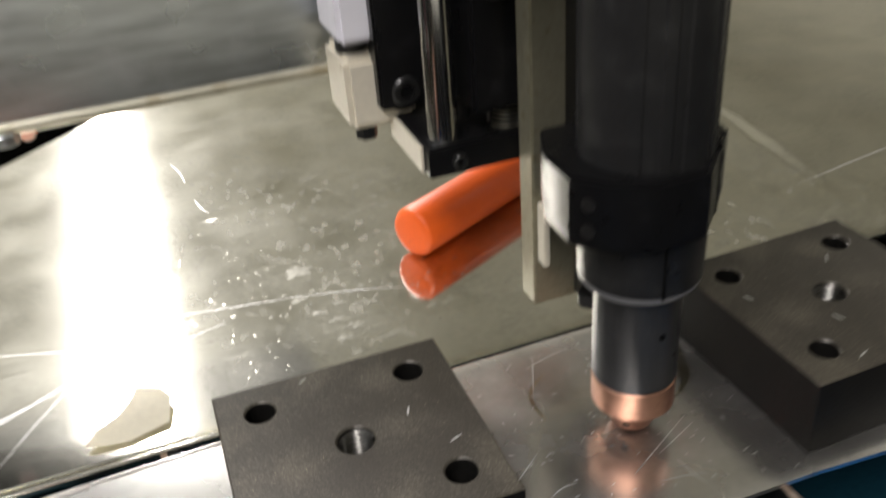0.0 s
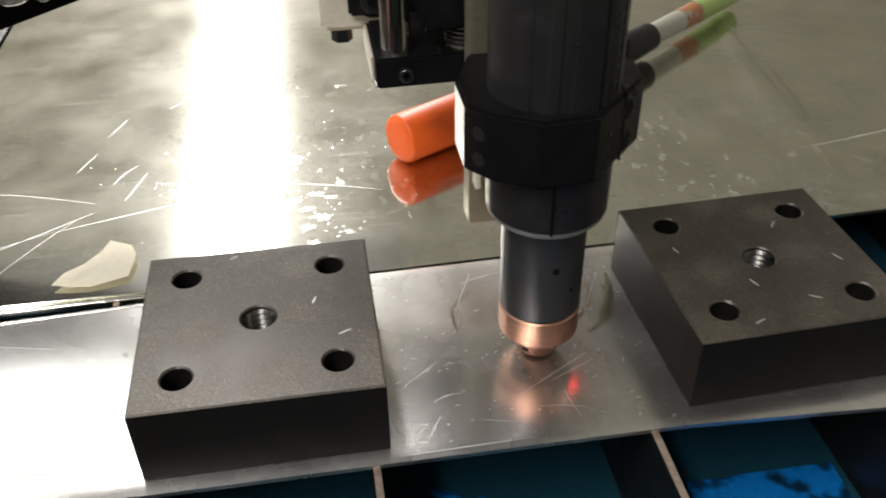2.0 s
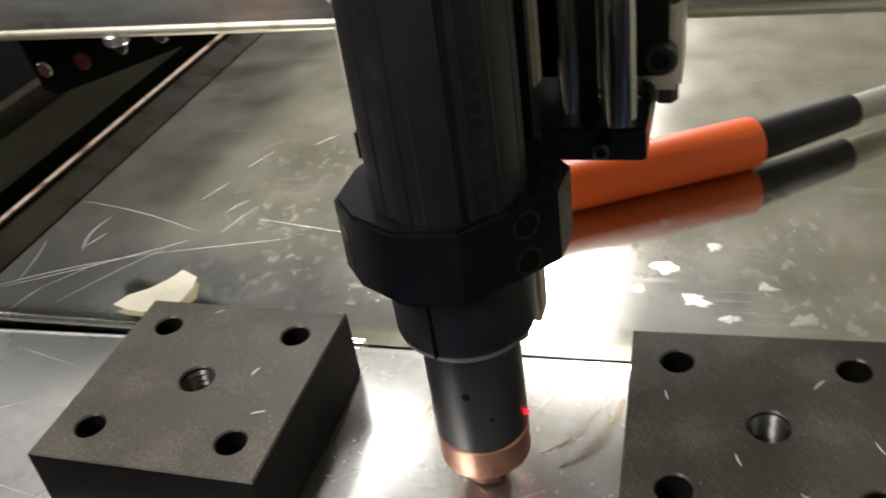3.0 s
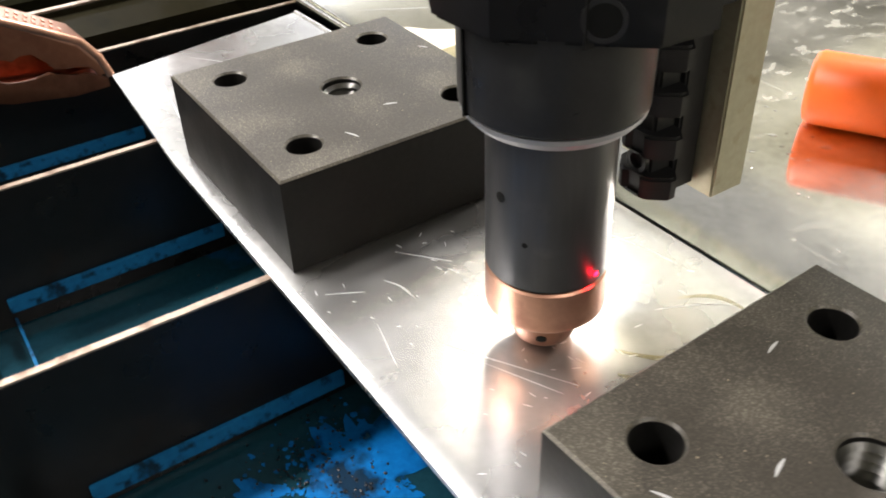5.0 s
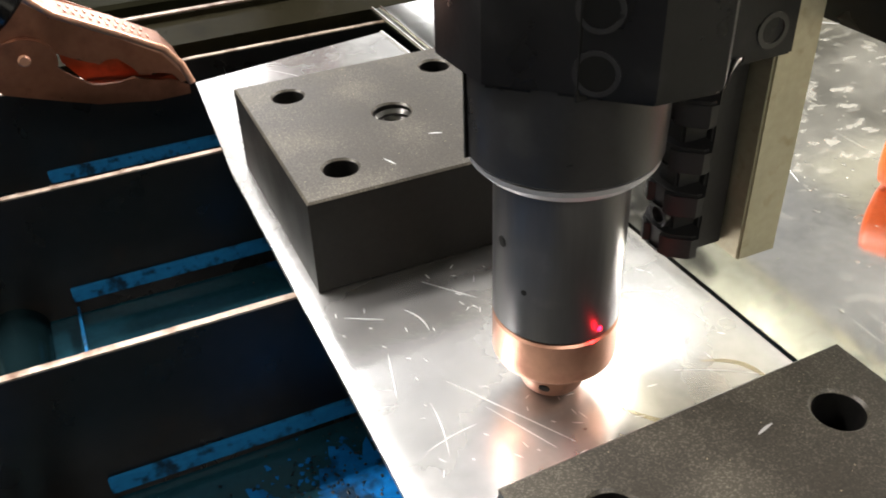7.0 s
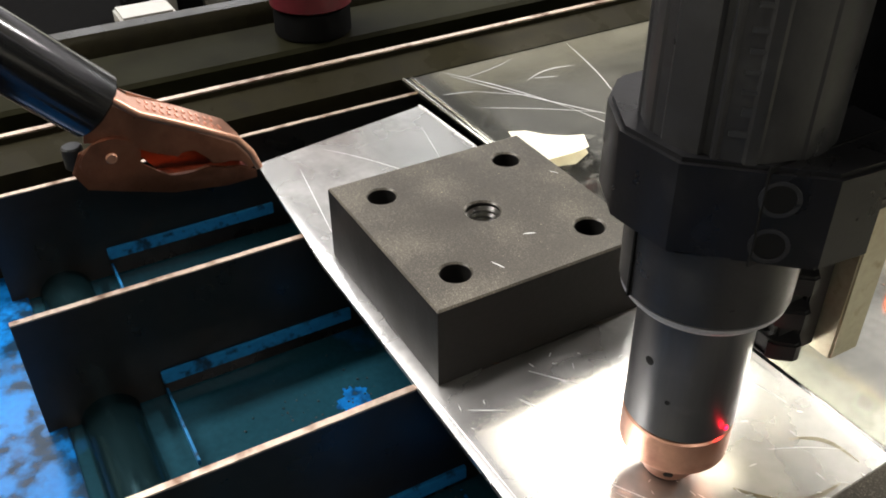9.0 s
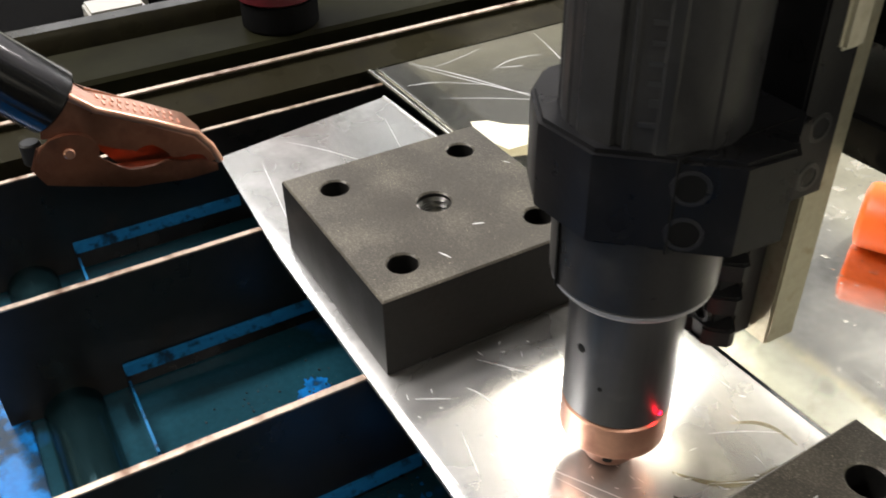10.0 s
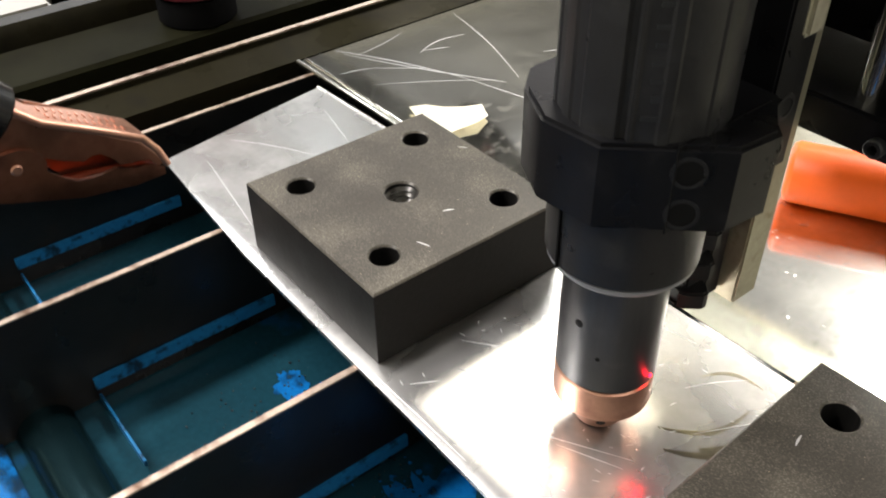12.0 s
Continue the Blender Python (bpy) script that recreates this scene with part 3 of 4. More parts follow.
for a, b, w, bend in (((-10, 138), (31, 131), 0.35, 0), ((31, 131), (70, 120), 0.35, 1), ((-93, 87), (-43, 112), 0.5, 1.5), ((-43, 112), (9, 126), 0.35, 0), ((-88, 88), (-30, 122), 0.5, -1),
                      ((-75, 77), (-71, 90), 0.4, 0.5), ((-71, 90), (-58, 106), 0.35, 0), ((-70, 112), (-72, 136), 0.4, 3), ((-92, 146), (-30, 128), 0.3, 2), ((-84, 92), (-90, 118), 0.3, -1),
                      ((-60, 82), (-34, 120), 0.3, 1), ((-71, 114), (-67, 124), 0.4, 0), ((4, 262), (8, 240), 0.6, 1), ((10, 222), (14, 206), 0.6, -0.6), ((230, 120), (300, 132), 0.5, 1),
                      ((-25, 140), (-18, 152), 0.4, 1), ((-20, 128), (-14, 146), 0.4, 0), ((-40, 150), (-34, 164), 0.4, 0), ((-32, 176), (-26, 190), 0.4, 0), ((-10, 196), (-2, 206), 0.4, 0)):
    bm = bmesh.new()
    scratch(bm, a, b, w, sheet_height, bend)
    part("scratch", bm, SCRATCH, sheet, "bright scratch")
for a, b, w, bend in (((96, 13), (119, 26.5), 0.30, 0), ((105, 16.5), (119, 23), 0.28, 0), ((100, 8), (112, 6), 0.22, 0.4), ((110, 3), (108, 13), 0.25, 0.3), ((73, 14), (81, 16), 0.3, 0.8),
                      ((66, 21), (76, 29), 0.22, 0), ((84, 6), (96, 3), 0.22, 0), ((62, -2.6), (96, -2.0), 0.3, 0), ((-50, 10), (-10, 4), 0.25, 0), ((-58, 22), (-30, 40), 0.22, 1),
                      ((84, 48), (92, 66), 0.22, 0), ((112, 52), (120, 66), 0.2, 0.6), ((122, 42), (132, 62), 0.2, 0), ((88, 62), (104, 66), 0.2, 0.5), ((-56, 58), (-30, 52), 0.22, 0), ((70, 2), (74, 9), 0.25, 0)):
    bm = bmesh.new()
    scratch(bm, a, b, w, strip_height, bend)
    part("scratch", bm, SCRATCH, strip, "bright scratch")
for a, b, w, bend in (((116, 38), (126, 58), 1.6, -4), ((121, 34), (131, 54), 2.2, -4), ((112, 58), (124, 66), 1.2, 3), ((126, 40), (134, 60), 2.6, -2), ((84, 40), (92, 58), 1.4, 4)):
    bm = bmesh.new()
    scratch(bm, a, b, w, strip_height, bend, 0.03)
    part("heat_stain", bm, HEAT, strip, "brownish heat stain")
nicks = bmesh.new()
for _ in range(90):
    x, y = rng.uniform(62, 136), rng.uniform(-2, 68)
    a = rng.uniform(0, 3.1) if rng.random() < 0.4 else rng.gauss(0.5, 0.3)
    scratch(nicks, (x, y), (x + rng.uniform(0.6, 2.2) * math.cos(a), y + rng.uniform(0.6, 2.2) * math.sin(a)), 0.2, strip_height)
tagged(part("nick", nicks, SCRATCH, strip, "short bright nicks"), kind="stuff")


# ---- steel blocks ----
def block_bm(size=60.0, height=22.0, pitch=19.3, hole=3.8, thread=4.5):
    """A square plate with four plain bores and an open middle bore."""
    bm = bmesh.new()
    s, c = size / 2, 9.65
    bev = 0.45
    lines = [-s + bev, -c, c, s - bev]
    for i in range(3):
        for j in range(3):
            x0, x1, y0, y1 = lines[i], lines[i + 1], lines[j], lines[j + 1]
            if (i, j) == (1, 1):
                cx = cy = 0.0
                r = thread
            elif i != 1 and j != 1:
                cx, cy, r = pitch * (i - 1), pitch * (j - 1), hole
            else:
                bm.faces.new([bm.verts.new((x, y, height)) for x, y in ((x0, y0), (x1, y0), (x1, y1), (x0, y1))])
                continue
            angles = sorted([2 * math.pi * k / 32 for k in range(32)] + [math.atan2(y - cy, x - cx) % (2 * math.pi) for x in (x0, x1) for y in (y0, y1)])
            outer, rim, wall_top, wall_low = [], [], [], []
            for a in angles:
                dx, dy = math.cos(a), math.sin(a)
                far = min([(x1 - cx) / dx if dx > 1e-9 else 1e9, (x0 - cx) / dx if dx < -1e-9 else 1e9,
                           (y1 - cy) / dy if dy > 1e-9 else 1e9, (y0 - cy) / dy if dy < -1e-9 else 1e9])
                outer.append(bm.verts.new((cx + dx * far, cy + dy * far, height)))
                rim.append(bm.verts.new((cx + dx * (r + 0.45), cy + dy * (r + 0.45), height)))
                wall_top.append(bm.verts.new((cx + dx * r, cy + dy * r, height - 0.45)))
                wall_low.append(bm.verts.new((cx + dx * r, cy + dy * r, 1.0)))
            n = len(angles)
            for k in range(n):
                q = (k + 1) % n
                bm.faces.new((outer[k], outer[q], rim[q], rim[k]))
                bm.faces.new((rim[k], rim[q], wall_top[q], wall_top[k]))
                bm.faces.new((wall_top[k], wall_top[q], wall_low[q], wall_low[k]))
            bm.faces.new(wall_low)
    rings = [[(-s + bev, -s + bev), (s - bev, -s + bev), (s - bev, s - bev), (-s + bev, s - bev)], [(-s, -s), (s, -s), (s, s), (-s, s)]]
    a = [bm.verts.new((x, y, height)) for x, y in rings[0]]
    b = [bm.verts.new((x, y, height - bev)) for x, y in rings[1]]
    d = [bm.verts.new((x, y, 0)) for x, y in rings[1]]
    for k in range(4):
        q = (k + 1) % 4
        bm.faces.new((a[k], a[q], b[q], b[k]))
        bm.faces.new((b[k], b[q], d[q], d[k]))
    bm.faces.new(d)
    bmesh.ops.remove_doubles(bm, verts=bm.verts, dist=0.001)
    return bm


def thread_bm(r=4.5, depth=19.0, pitch=1.75, top=21.3, seg=40):
    """A helical thread inside the middle bore."""
    bm = bmesh.new()
    n = int(depth / pitch) * 2
    rings = []
    for k in range(n):
        rr = r - 0.02 if k % 2 == 0 else r - 0.85
        rings.append([bm.verts.new((rr * math.cos(2 * math.pi * i / seg), rr * math.sin(2 * math.pi * i / seg), top - k * pitch / 2 - pitch * i / seg)) for i in range(seg + 1)])
    for p, q in zip(rings, rings[1:]):
        for i in range(seg):
            bm.faces.new((p[i], p[i + 1], q[i + 1], q[i]))
    return bm


def flat_face(ob):
    for p in ob.data.polygons:
        if abs(p.normal.z) > 0.99:
            p.use_smooth = False
    return ob


block = thing("steel_block", (30, 30, 0.15), "blackened square steel block with four holes and threaded middle", "steel block", "pair of steel blocks")
body = flat_face(part("body", block_bm(), STEEL_SHADED, block))
body.data.materials.append(STEEL_LIT_TOP)
# top and chamfer take the lighter steel, the lit look painted in
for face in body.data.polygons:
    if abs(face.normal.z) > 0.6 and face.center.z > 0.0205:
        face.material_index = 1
part("threaded_hole", thread_bm(), THREAD, block, "bright cut screw thread", 8)
second = copy_thing(block, pose(0.1675, 0.0325, 0.00015, 0, 0, 2.2))
tagged(second, "blackened square steel block with fine white scuffs, beside the copper nozzle")
rng = random.Random(7)
for owner, marks in ((block, ((14, 3, 0.5, 1.2), (-8, 26, 0.3, 0.6), (20, -10, 0.4, 0.4))), (second, ((-6, -12, 0.6, 1.9), (8, -20, 0.5, 2.6), (-21, 6, 0.5, 1.8), (10, 12, 0.4, 0.9), (-14, -26, 0.5, 0.4), (22, -6, 0.4, 2.0)))):
    for x, y, w, a in marks:
        bm = bmesh.new()
        length = rng.uniform(2.5, 4.5)
        scratch(bm, (x, y), (x + length * math.cos(a), y + length * math.sin(a)), w, lambda x, y: 22.0, 0.1, 0.03)
        part("scuff", bm, SCRATCH, owner, "small white scuff")
    glints = bmesh.new()
    for _ in range(240):
        x, y = rng.uniform(-29, 29), rng.uniform(-29, 29)
        clear = min(math.hypot(abs(x) - 19.3, abs(y) - 19.3), math.hypot(x, y))
        if clear > 5.2 and noise.noise((x * 0.09, y * 0.09, 4)) > rng.uniform(-0.5, 0.35):
            blob(glints, x, y, rng.uniform(0.08, 0.22), lambda x, y: 22.0, rng.uniform(0.3, 0.9), rng.uniform(0, 3), 0.02, 6)
    tagged(part("glint", glints, GLINT, owner, "tiny bare metal glints"), kind="stuff")

# ---- laser head ----
AX, AY = 104.5, 30.2
head = thing("laser_head", (0, 0, 0), "black laser cutting head with a copper nozzle above the strip", "laser head")
nozzle = part("nozzle", lathe([(7.4, 6.0), (7.4, 7.9), (8.7, 10.1), (9.4, 10.75), (10.0, 10.85), (17.2, 10.85), (17.6, 10.5)], AX, AY, 72), COPPER, head, "turned copper nozzle tip")
for k in range(4):
    a = math.pi * k / 2 - 0.75
    part("port", rod((AX + 5.6 * math.cos(a), AY + 5.6 * math.sin(a), 4.2), (AX + 6.42 * math.cos(a), AY + 6.42 * math.sin(a), 3.9), 1.0, 16), SOCKET, nozzle)
tip = part("tip", lathe([(0.9, 1.2), (0.9, 4.6), (1.4, 5.4), (2.2, 5.8), (6.4, 7.1), (7.6, 7.3)], AX, AY, 64), BURNT, head, "burnt copper nozzle cone")
part("seam", lathe([(17.5, 10.2), (18.1, 10.2)], AX, AY, 48), SOCKET, head, "dark joint")
tube = part("nozzle_tube", lathe([(18.0, 10.4), (18.3, 10.85), (46.9, 10.85), (47.1, 10.7)], AX, AY, 72), GREY_TUBE, head, "satin dark grey tube")
for z, ang in ((35.0, -86), (27.5, -60)):
    a = radians(ang)
    r = 0.95 if z > 30 else 0.5
    part("pin_hole", rod((AX + 10.6 * math.cos(a), AY + 10.6 * math.sin(a), z), (AX + 10.93 * math.cos(a), AY + 10.93 * math.sin(a), z), r, 14), SOCKET, tube)
part("rim", lathe([(46.9, 10.8), (47.1, 13.4), (48.6, 14.75), (49.4, 14.8)], AX, AY, 72), BRIGHT_RIM, head, "pale turned chamfer ring")
part("collar", lathe([(49.3, 14.4), (50.0, 15.1), (62.5, 15.3), (65.5, 15.3)], AX, AY, 72), ANODISED_GREY, head)
part("collar_slit", box(AX - 2.9, AX - 2.5, AY - 15.5, AY - 10, 49.5, 65, 0), SOCKET, head)

clamp_outline = [(82.5, 36), (82.5, 24), (88, 17.5), (98, 12.2), (110.5, 13.2), (126.0, 29.8), (126.8, 39.5), (119.6, 46.5), (119.6, 50), (88, 50)]
clamp = part("clamp_block", prism(clamp_outline, 64.4, 81.5, "z", 0.8), ANODISED, head, "faceted black clamp block")
# only upward bevels turn paler, edge wear plus highlight put into the colour
clamp.data.materials.append(WORN_LIT_EDGE)
for p in clamp.data.polygons:
    if 0.15 < p.normal.z < 0.97:
        p.material_index = 1
face = (Vector((126.0, 29.8, 0)) - Vector((110.5, 13.2, 0))).normalized()
out = Vector((face.y, -face.x, 0))
for z in (68.3, 76.6):
    for parent_part, p, w in ((clamp, Vector((110.5, 13.2, z)) + face * 15.0, out),):
        ring = lathe([(-0.2, 3.1), (0.15, 3.1), (0.15, 2.45), (-0.2, 2.4)], 0, 0, 28, None, False)
        bmesh.ops.transform(ring, matrix=Matrix.Translation(p) @ w.to_track_quat("Z", "Y").to_matrix().to_4x4(), verts=ring.verts)
        screw = part("screw_hole", ring, ANODISED_GREY, clamp, "countersunk screw hole")
        inner = lathe([(-0.1, 2.5), (0.06, 2.5)], 0, 0, 20)
        bmesh.ops.transform(inner, matrix=Matrix.Translation(p) @ w.to_track_quat("Z", "Y").to_matrix().to_4x4(), verts=inner.verts)
        part("socket", inner, SOCKET, screw)
for z in (69.0, 75.5):
    p = Vector((85.2, 20.6, z))
    w = Vector((-0.76, -0.65, 0))
    inner = lathe([(-0.1, 1.7), (0.10, 1.7), (0.10, 1.1), (0.02, 1.1)], 0, 0, 20)
    bmesh.ops.transform(inner, matrix=Matrix.Translation(p) @ w.to_track_quat("Z", "Y").to_matrix().to_4x4(), verts=inner.verts)
    part("grub_screw", inner, SCREW, clamp)
part("clamp_slit", box(119.0, 119.4, 22.3, 46.5, 64.2, 81.7, 0, None), SOCKET, clamp)


def fluted_tube(z0, z1, r, grooves, seg=180):
    bm = bmesh.new()
    low, top = [], []
    for i in range(seg):
        a = 2 * math.pi * i / seg
        rr = r
        for g, w, d in grooves:
            off = abs((math.degrees(a) - g + 180) % 360 - 180)
            if off < w:
                rr = r - d
        low.append(bm.verts.new((AX + rr * math.cos(a), AY + rr * math.sin(a), z0)))
        top.append(bm.verts.new((AX + rr * math.cos(a), AY + rr * math.sin(a), z1)))
    for i in range(seg):
        k = (i + 1) % seg
        bm.faces.new((low[i], low[k], top[k], top[i]))
    bm.faces.new(low)
    bm.faces.new(top)
    return bm


GROOVES = [(-62, 2.2, 0.9), (-20, 13, 0.25), (-48, 8, 0.35), (-118, 7, 0.35), (-96, 5, 0.30), (70, 4, 0.6), (160, 4, 0.6)]
barrel = part("barrel", fluted_tube(81.3, 130.5, 15.4, GROOVES), ANODISED_GREY, head, "fluted black barrel", 20)
part("upper_barrel", fluted_tube(131.2, 235, 15.4, [(g, w, d * 0.6) for g, w, d in GROOVES[1:]]), ANODISED, head, "", 20)
part("joint", lathe([(130.3, 15.0), (131.4, 15.0)], AX, AY, 64), BRIGHT_RIM, head, "thin bright joint line")
for k, (z, h, w) in enumerate(((86, 1.0, 4), (89.5, 1.4, 1.6), (92.5, 0.8, 2.6), (95.5, 0.8, 2.8), (98.5, 0.8, 2.6), (101.5, 0.8, 3.0), (105, 0.8, 2.4), (109, 0.8, 2.8), (113, 0.8, 2.6))):
    a = radians(-44)
    p = Vector((AX + 15.05 * math.cos(a), AY + 15.05 * math.sin(a), z))
    m = Matrix.Translation(p) @ Vector((math.cos(a), math.sin(a), 0)).to_track_quat("Z", "Y").to_matrix().to_4x4()
    bm = box(-w / 2, w / 2, -h / 2, h / 2, -0.1, 0.16, 0.05)
    bmesh.ops.transform(bm, matrix=Matrix.Translation(p) @ pose(0, 0, 0, 90, 0, -44 + 90), verts=bm.verts)
    part("marking", bm, GREY_MARK, barrel, "raised grey marking bar")

# slide bar that carries the head
bar = part("slide_bar", box(90.5, 114.0, 60.2, 68.4, 23.3, 240, 0.4), SLIDE, head, "long milled aluminium slide bar")
part("shim", box(91.5, 93.2, 55.5, 60.0, 38, 56, 0.3), CREAM, head, "thin cream spacer")
mount = part("mount_plate", box(99.5, 117.4, 50.3, 60.0, 62.5, 240, 0.5), ANODISED, head)
for z in (67.0, 76.5):
    cap = lathe([(0, 2.7), (0.25, 2.7), (0.25, 1.9), (-0.5, 1.8)], 0, 0, 24)
    bmesh.ops.transform(cap, matrix=Matrix.Translation((117.35, 55.2, z)) @ pose(0, 0, 0, 0, 90, 0), verts=cap.verts)
    part("screw", cap, SCREW, mount)
part("upper_mount", box(99.8, 118.4, 54.6, 60.0, 90, 240, 0.8), BARE_ALU, head, "pale milled upper mount")
rack = part("rack_base", box(102.4, 109.6, 54.6, 60.0, 24.8, 74, 0.4), MATT_BLACK, head, "black toothed accessory rail")
part("rack_core", box(103.6, 108.4, 49.6, 54.8, 25.5, 74, 0.5), MATT_BLACK, head)
TOOTH = [(102.2, 54.7), (109.8, 54.7), (112.2, 52.6), (112.2, 51.2), (109.6, 48.2), (108.2, 47.6), (107.4, 48.6), (104.6, 48.6), (103.8, 47.6), (102.4, 48.2), (99.8, 51.2), (99.8, 52.6)]
for k in range(6):
    z = 25.2 + 8.2 * k
    part("tooth", prism(TOOTH, z, z + 4.6, "z", 0.5), MATT_BLACK, rack)
for z in (31.8, 64.6):
    bm = lathe([(0, 2.3), (0.9, 2.3), (0.9, 1.5), (-0.6, 1.4)], 0, 0, 28, None, False)
    bmesh.ops.transform(bm, matrix=Matrix.Translation((106, 49.4, z)) @ pose(0, 0, 0, 90, 0, 0), verts=bm.verts)
    part("screw", bm, SCREW, rack, "small dark screw")
ear = part("ear_bracket", prism([(70, 126), (68.4, 131), (70, 137), (75, 141.4), (92, 143), (92, 124.5), (80, 123), (74, 122.6)], 44.8, 48.0, "y", 0.6), MATT_BLACK, head, "rounded black side bracket")
cap_screw(ear, (78.8, 44.8, 130.5), (0, -1, 0), 4.2)
part("side_knob", rod((124, 44, 129), (124, 50, 129), 10.5, 40, None, 0.8), material("brown_black_knob", (0.05, 0.035, 0.02), 0.3, 0.0, 0.2), head, "round dark knob")
spot = bmesh.new()
bmesh.ops.create_icosphere(spot, subdivisions=2, radius=0.5)
a = radians(10)
bmesh.ops.translate(spot, vec=(AX + 10.75 * math.cos(a), AY + 10.75 * math.sin(a), 19.9), verts=spot.verts)
part("laser_spot", spot, LASER, tube, "glowing red pointer spot")

# ---- lifting module behind the head ----
module = thing("lift_module", (0, 0, 0), "black lifting carriage with chromed guide rods in front of the gantry", "carriage")
part("back_plate", box(62, 142, 96, 104, 74, 240, 0.8), ANODISED, module)
part("housing", box(80, 100, 72, 96, 78, 240, 1.0), ANODISED, module, "black motor housing")
part("housing", box(118, 127, 80, 96, 71, 240, 1.0), ANODISED, module)
foot = part("foot_plate", prism([(67, 72.5), (138.5, 74.5), (138.5, 106), (67, 106)], 62.3, 71.0, "z", 0.7), ANODISED, module, "thick black foot plate")
part("side_strip", box(66.1, 66.9, 76, 104, 63, 70.5, 0.2), CREAM, module, "pale bare edge of the foot plate")
for x in (73.4, 132.0):
    part("guide_rod", rod((x, 78.5, 70.9), (x, 78.5, 240), 4.1, 32), CHROME, module, "polished guide rod")
part("guide_rod", rod((120.5, 80.5, 70.9), (120.5, 80.5, 240), 2.8, 28), CHROME, module, "polished guide rod")
part("lead_screw", rod((126, 90, 70.9), (126, 90, 240), 2.6, 20), BRASSY, module, "brass lead screw")
for k in range(26):
    part("screw_turn", lathe([(72 + k * 2.6, 2.5), (72.7 + k * 2.6, 3.4), (73.4 + k * 2.6, 2.5)], 126, 90, 20), BRASSY, module)
part("lead_screw", rod((92, 80, 70.9), (92, 80, 80), 4.2, 28), BARE_ALU, module)
for k in range(6):
    part("coil", lathe([(71.6 + k * 1.3, 4.2), (72.0 + k * 1.3, 4.9), (72.6 + k * 1.3, 4.2)], 92, 80, 28), SCREW, module)
for x in (75.2, 128.5):
    cap_screw(foot, (x, 72.6, 66.5), (0, -1, 0), 2.0)
cap_screw(module, (86, 71.9, 110), (0, -1, 0), 2.4)
cap_screw(module, (84, 71.9, 152), (0, -1, 0), 2.4)
for x0, x1, side in ((53.5, 64.5, -1), (134.5, 145, 1)):
    stop = part("end_block", box(x0, x1, 100, 124, 92.5, 240, 1.4), PAINTED, module, "smudged silver end block")
    low = part("stop_block", box(x0 + 0.5, x1 + (9 if side < 0 else 0), 100, 124, 68, 88.5, 1.6), CREAM, module, "grimy cream stop block")
    part("washer", rod(((x0 + x1) / 2, 110, 88.4), ((x0 + x1) / 2, 110, 92.6), 4.6, 28), SCREW, low)
    part("bolt", rod(((x0 + x1) / 2 + 1, 108, 62.5), ((x0 + x1) / 2 + 1, 108, 68.2), 3.2, 6), SCREW, low)
    cap_screw(low, (69.6 if side < 0 else 140, 99.9, 78.5), (0, -1, 0), 4.3)
part("stop_washer", rod((69.6, 99.9, 78.5), (69.6, 98.6, 78.5), 6.2, 32), MATT_BLACK, module)
cable = part("sensor_cable", tube_along([(51, 112, 165), (52, 104, 152), (56, 92, 142), (62, 82, 137.5), (68.5, 76, 136)], 1.3), BLACK_RUBBER, module, "thin black sensor cable")
part("ferrule", rod((67.6, 76.4, 136), (70.5, 75.5, 135.6), 2.3, 20, None, 0.3), RED_PLASTIC, cable, "red cable ferrule")

# ---- gantry ----
gantry = thing("gantry_beam", (0, 128, 0), "galvanised steel gantry beam spanning over the sheet", "gantry", "", 0.8)
beam_outline = [(0, 77), (0.8, 76.6), (38, 76.6), (38, 78), (2.2, 78.2), (1.6, 79), (1.6, 117), (3.2, 119.4), (38, 119.6), (38, 121), (3.4, 121), (0.6, 119.8), (0, 117.5)]
beam_bm = prism(beam_outline, -420, 620, "x", 0)
part("beam", beam_bm, GALVANISED, gantry, "", 50)
part("lip", rod((-420, 0.6, 77.6), (620, 0.6, 77.6), 1.9, 20), BARE_ALU, gantry, "bright rolled lower lip")
part("back_web", box(-420, 620, 38.2, 40.5, 76.6, 129, 0.4), BRASSY, gantry, "yellowish inner web")
part("cover", prism([(33, 129.2), (36, 129.2), (37, 140), (62, 190), (60, 191), (35, 141)], -420, 57, "x", 0.3), PAINTED, gantry, "pale scuffed cover plate")
part("inner_rail", box(-420, 620, 26, 38, 121.2, 124, 0.4), BRASSY, gantry)
part("hole", rod((28, 16, 121.02), (28, 16, 121.3), 4.8, 30), SOCKET, gantry, "round dark hole")
part("hole", box(-75, -58, 24, 27, 121.02, 126, 0.2), SOCKET, gantry)
part("bolt_head", rod((-37, 1.5, 73), (-37, 1.5, 76.8), 4.2, 24, None, 0.6), GALVANISED, gantry, "bright bolt under the beam")

carriage = thing("end_carriage", (0, 150, 0), "black end carriage plate with bolts hanging below the gantry", "carriage plate")
part("plate", prism([(14, 76), (-64, 52), (-88, 45), (-94, 47), (-98, 76)], 0, 5, "y", 0.4), MACHINE_BLACK, carriage)
for x, z, m in ((-70, 59, DARK_RED), (-52, 64.5, CHROME), (-34, 68.5, CHROME), (-88, 56, CHROME)):
    part("bolt", rod((x, -2.4, z), (x, 0.2, z), 3.2, 24, None, 0.5), m, carriage)

# ---- things on the sheet ----
def along(p, q, s):
    return Vector(p) + (Vector(q) - Vector(p)).normalized() * s


P0, P1 = (78.2, 137.5, 9.3), (167, 185.5, 9.3)
tool = thing("orange_handled_tool", (0, 0, -0.3), "long tool with an orange plastic grip lying on the sheet", "tool")
grip = bmesh.new()
length = (Vector(P1) - Vector(P0)).length
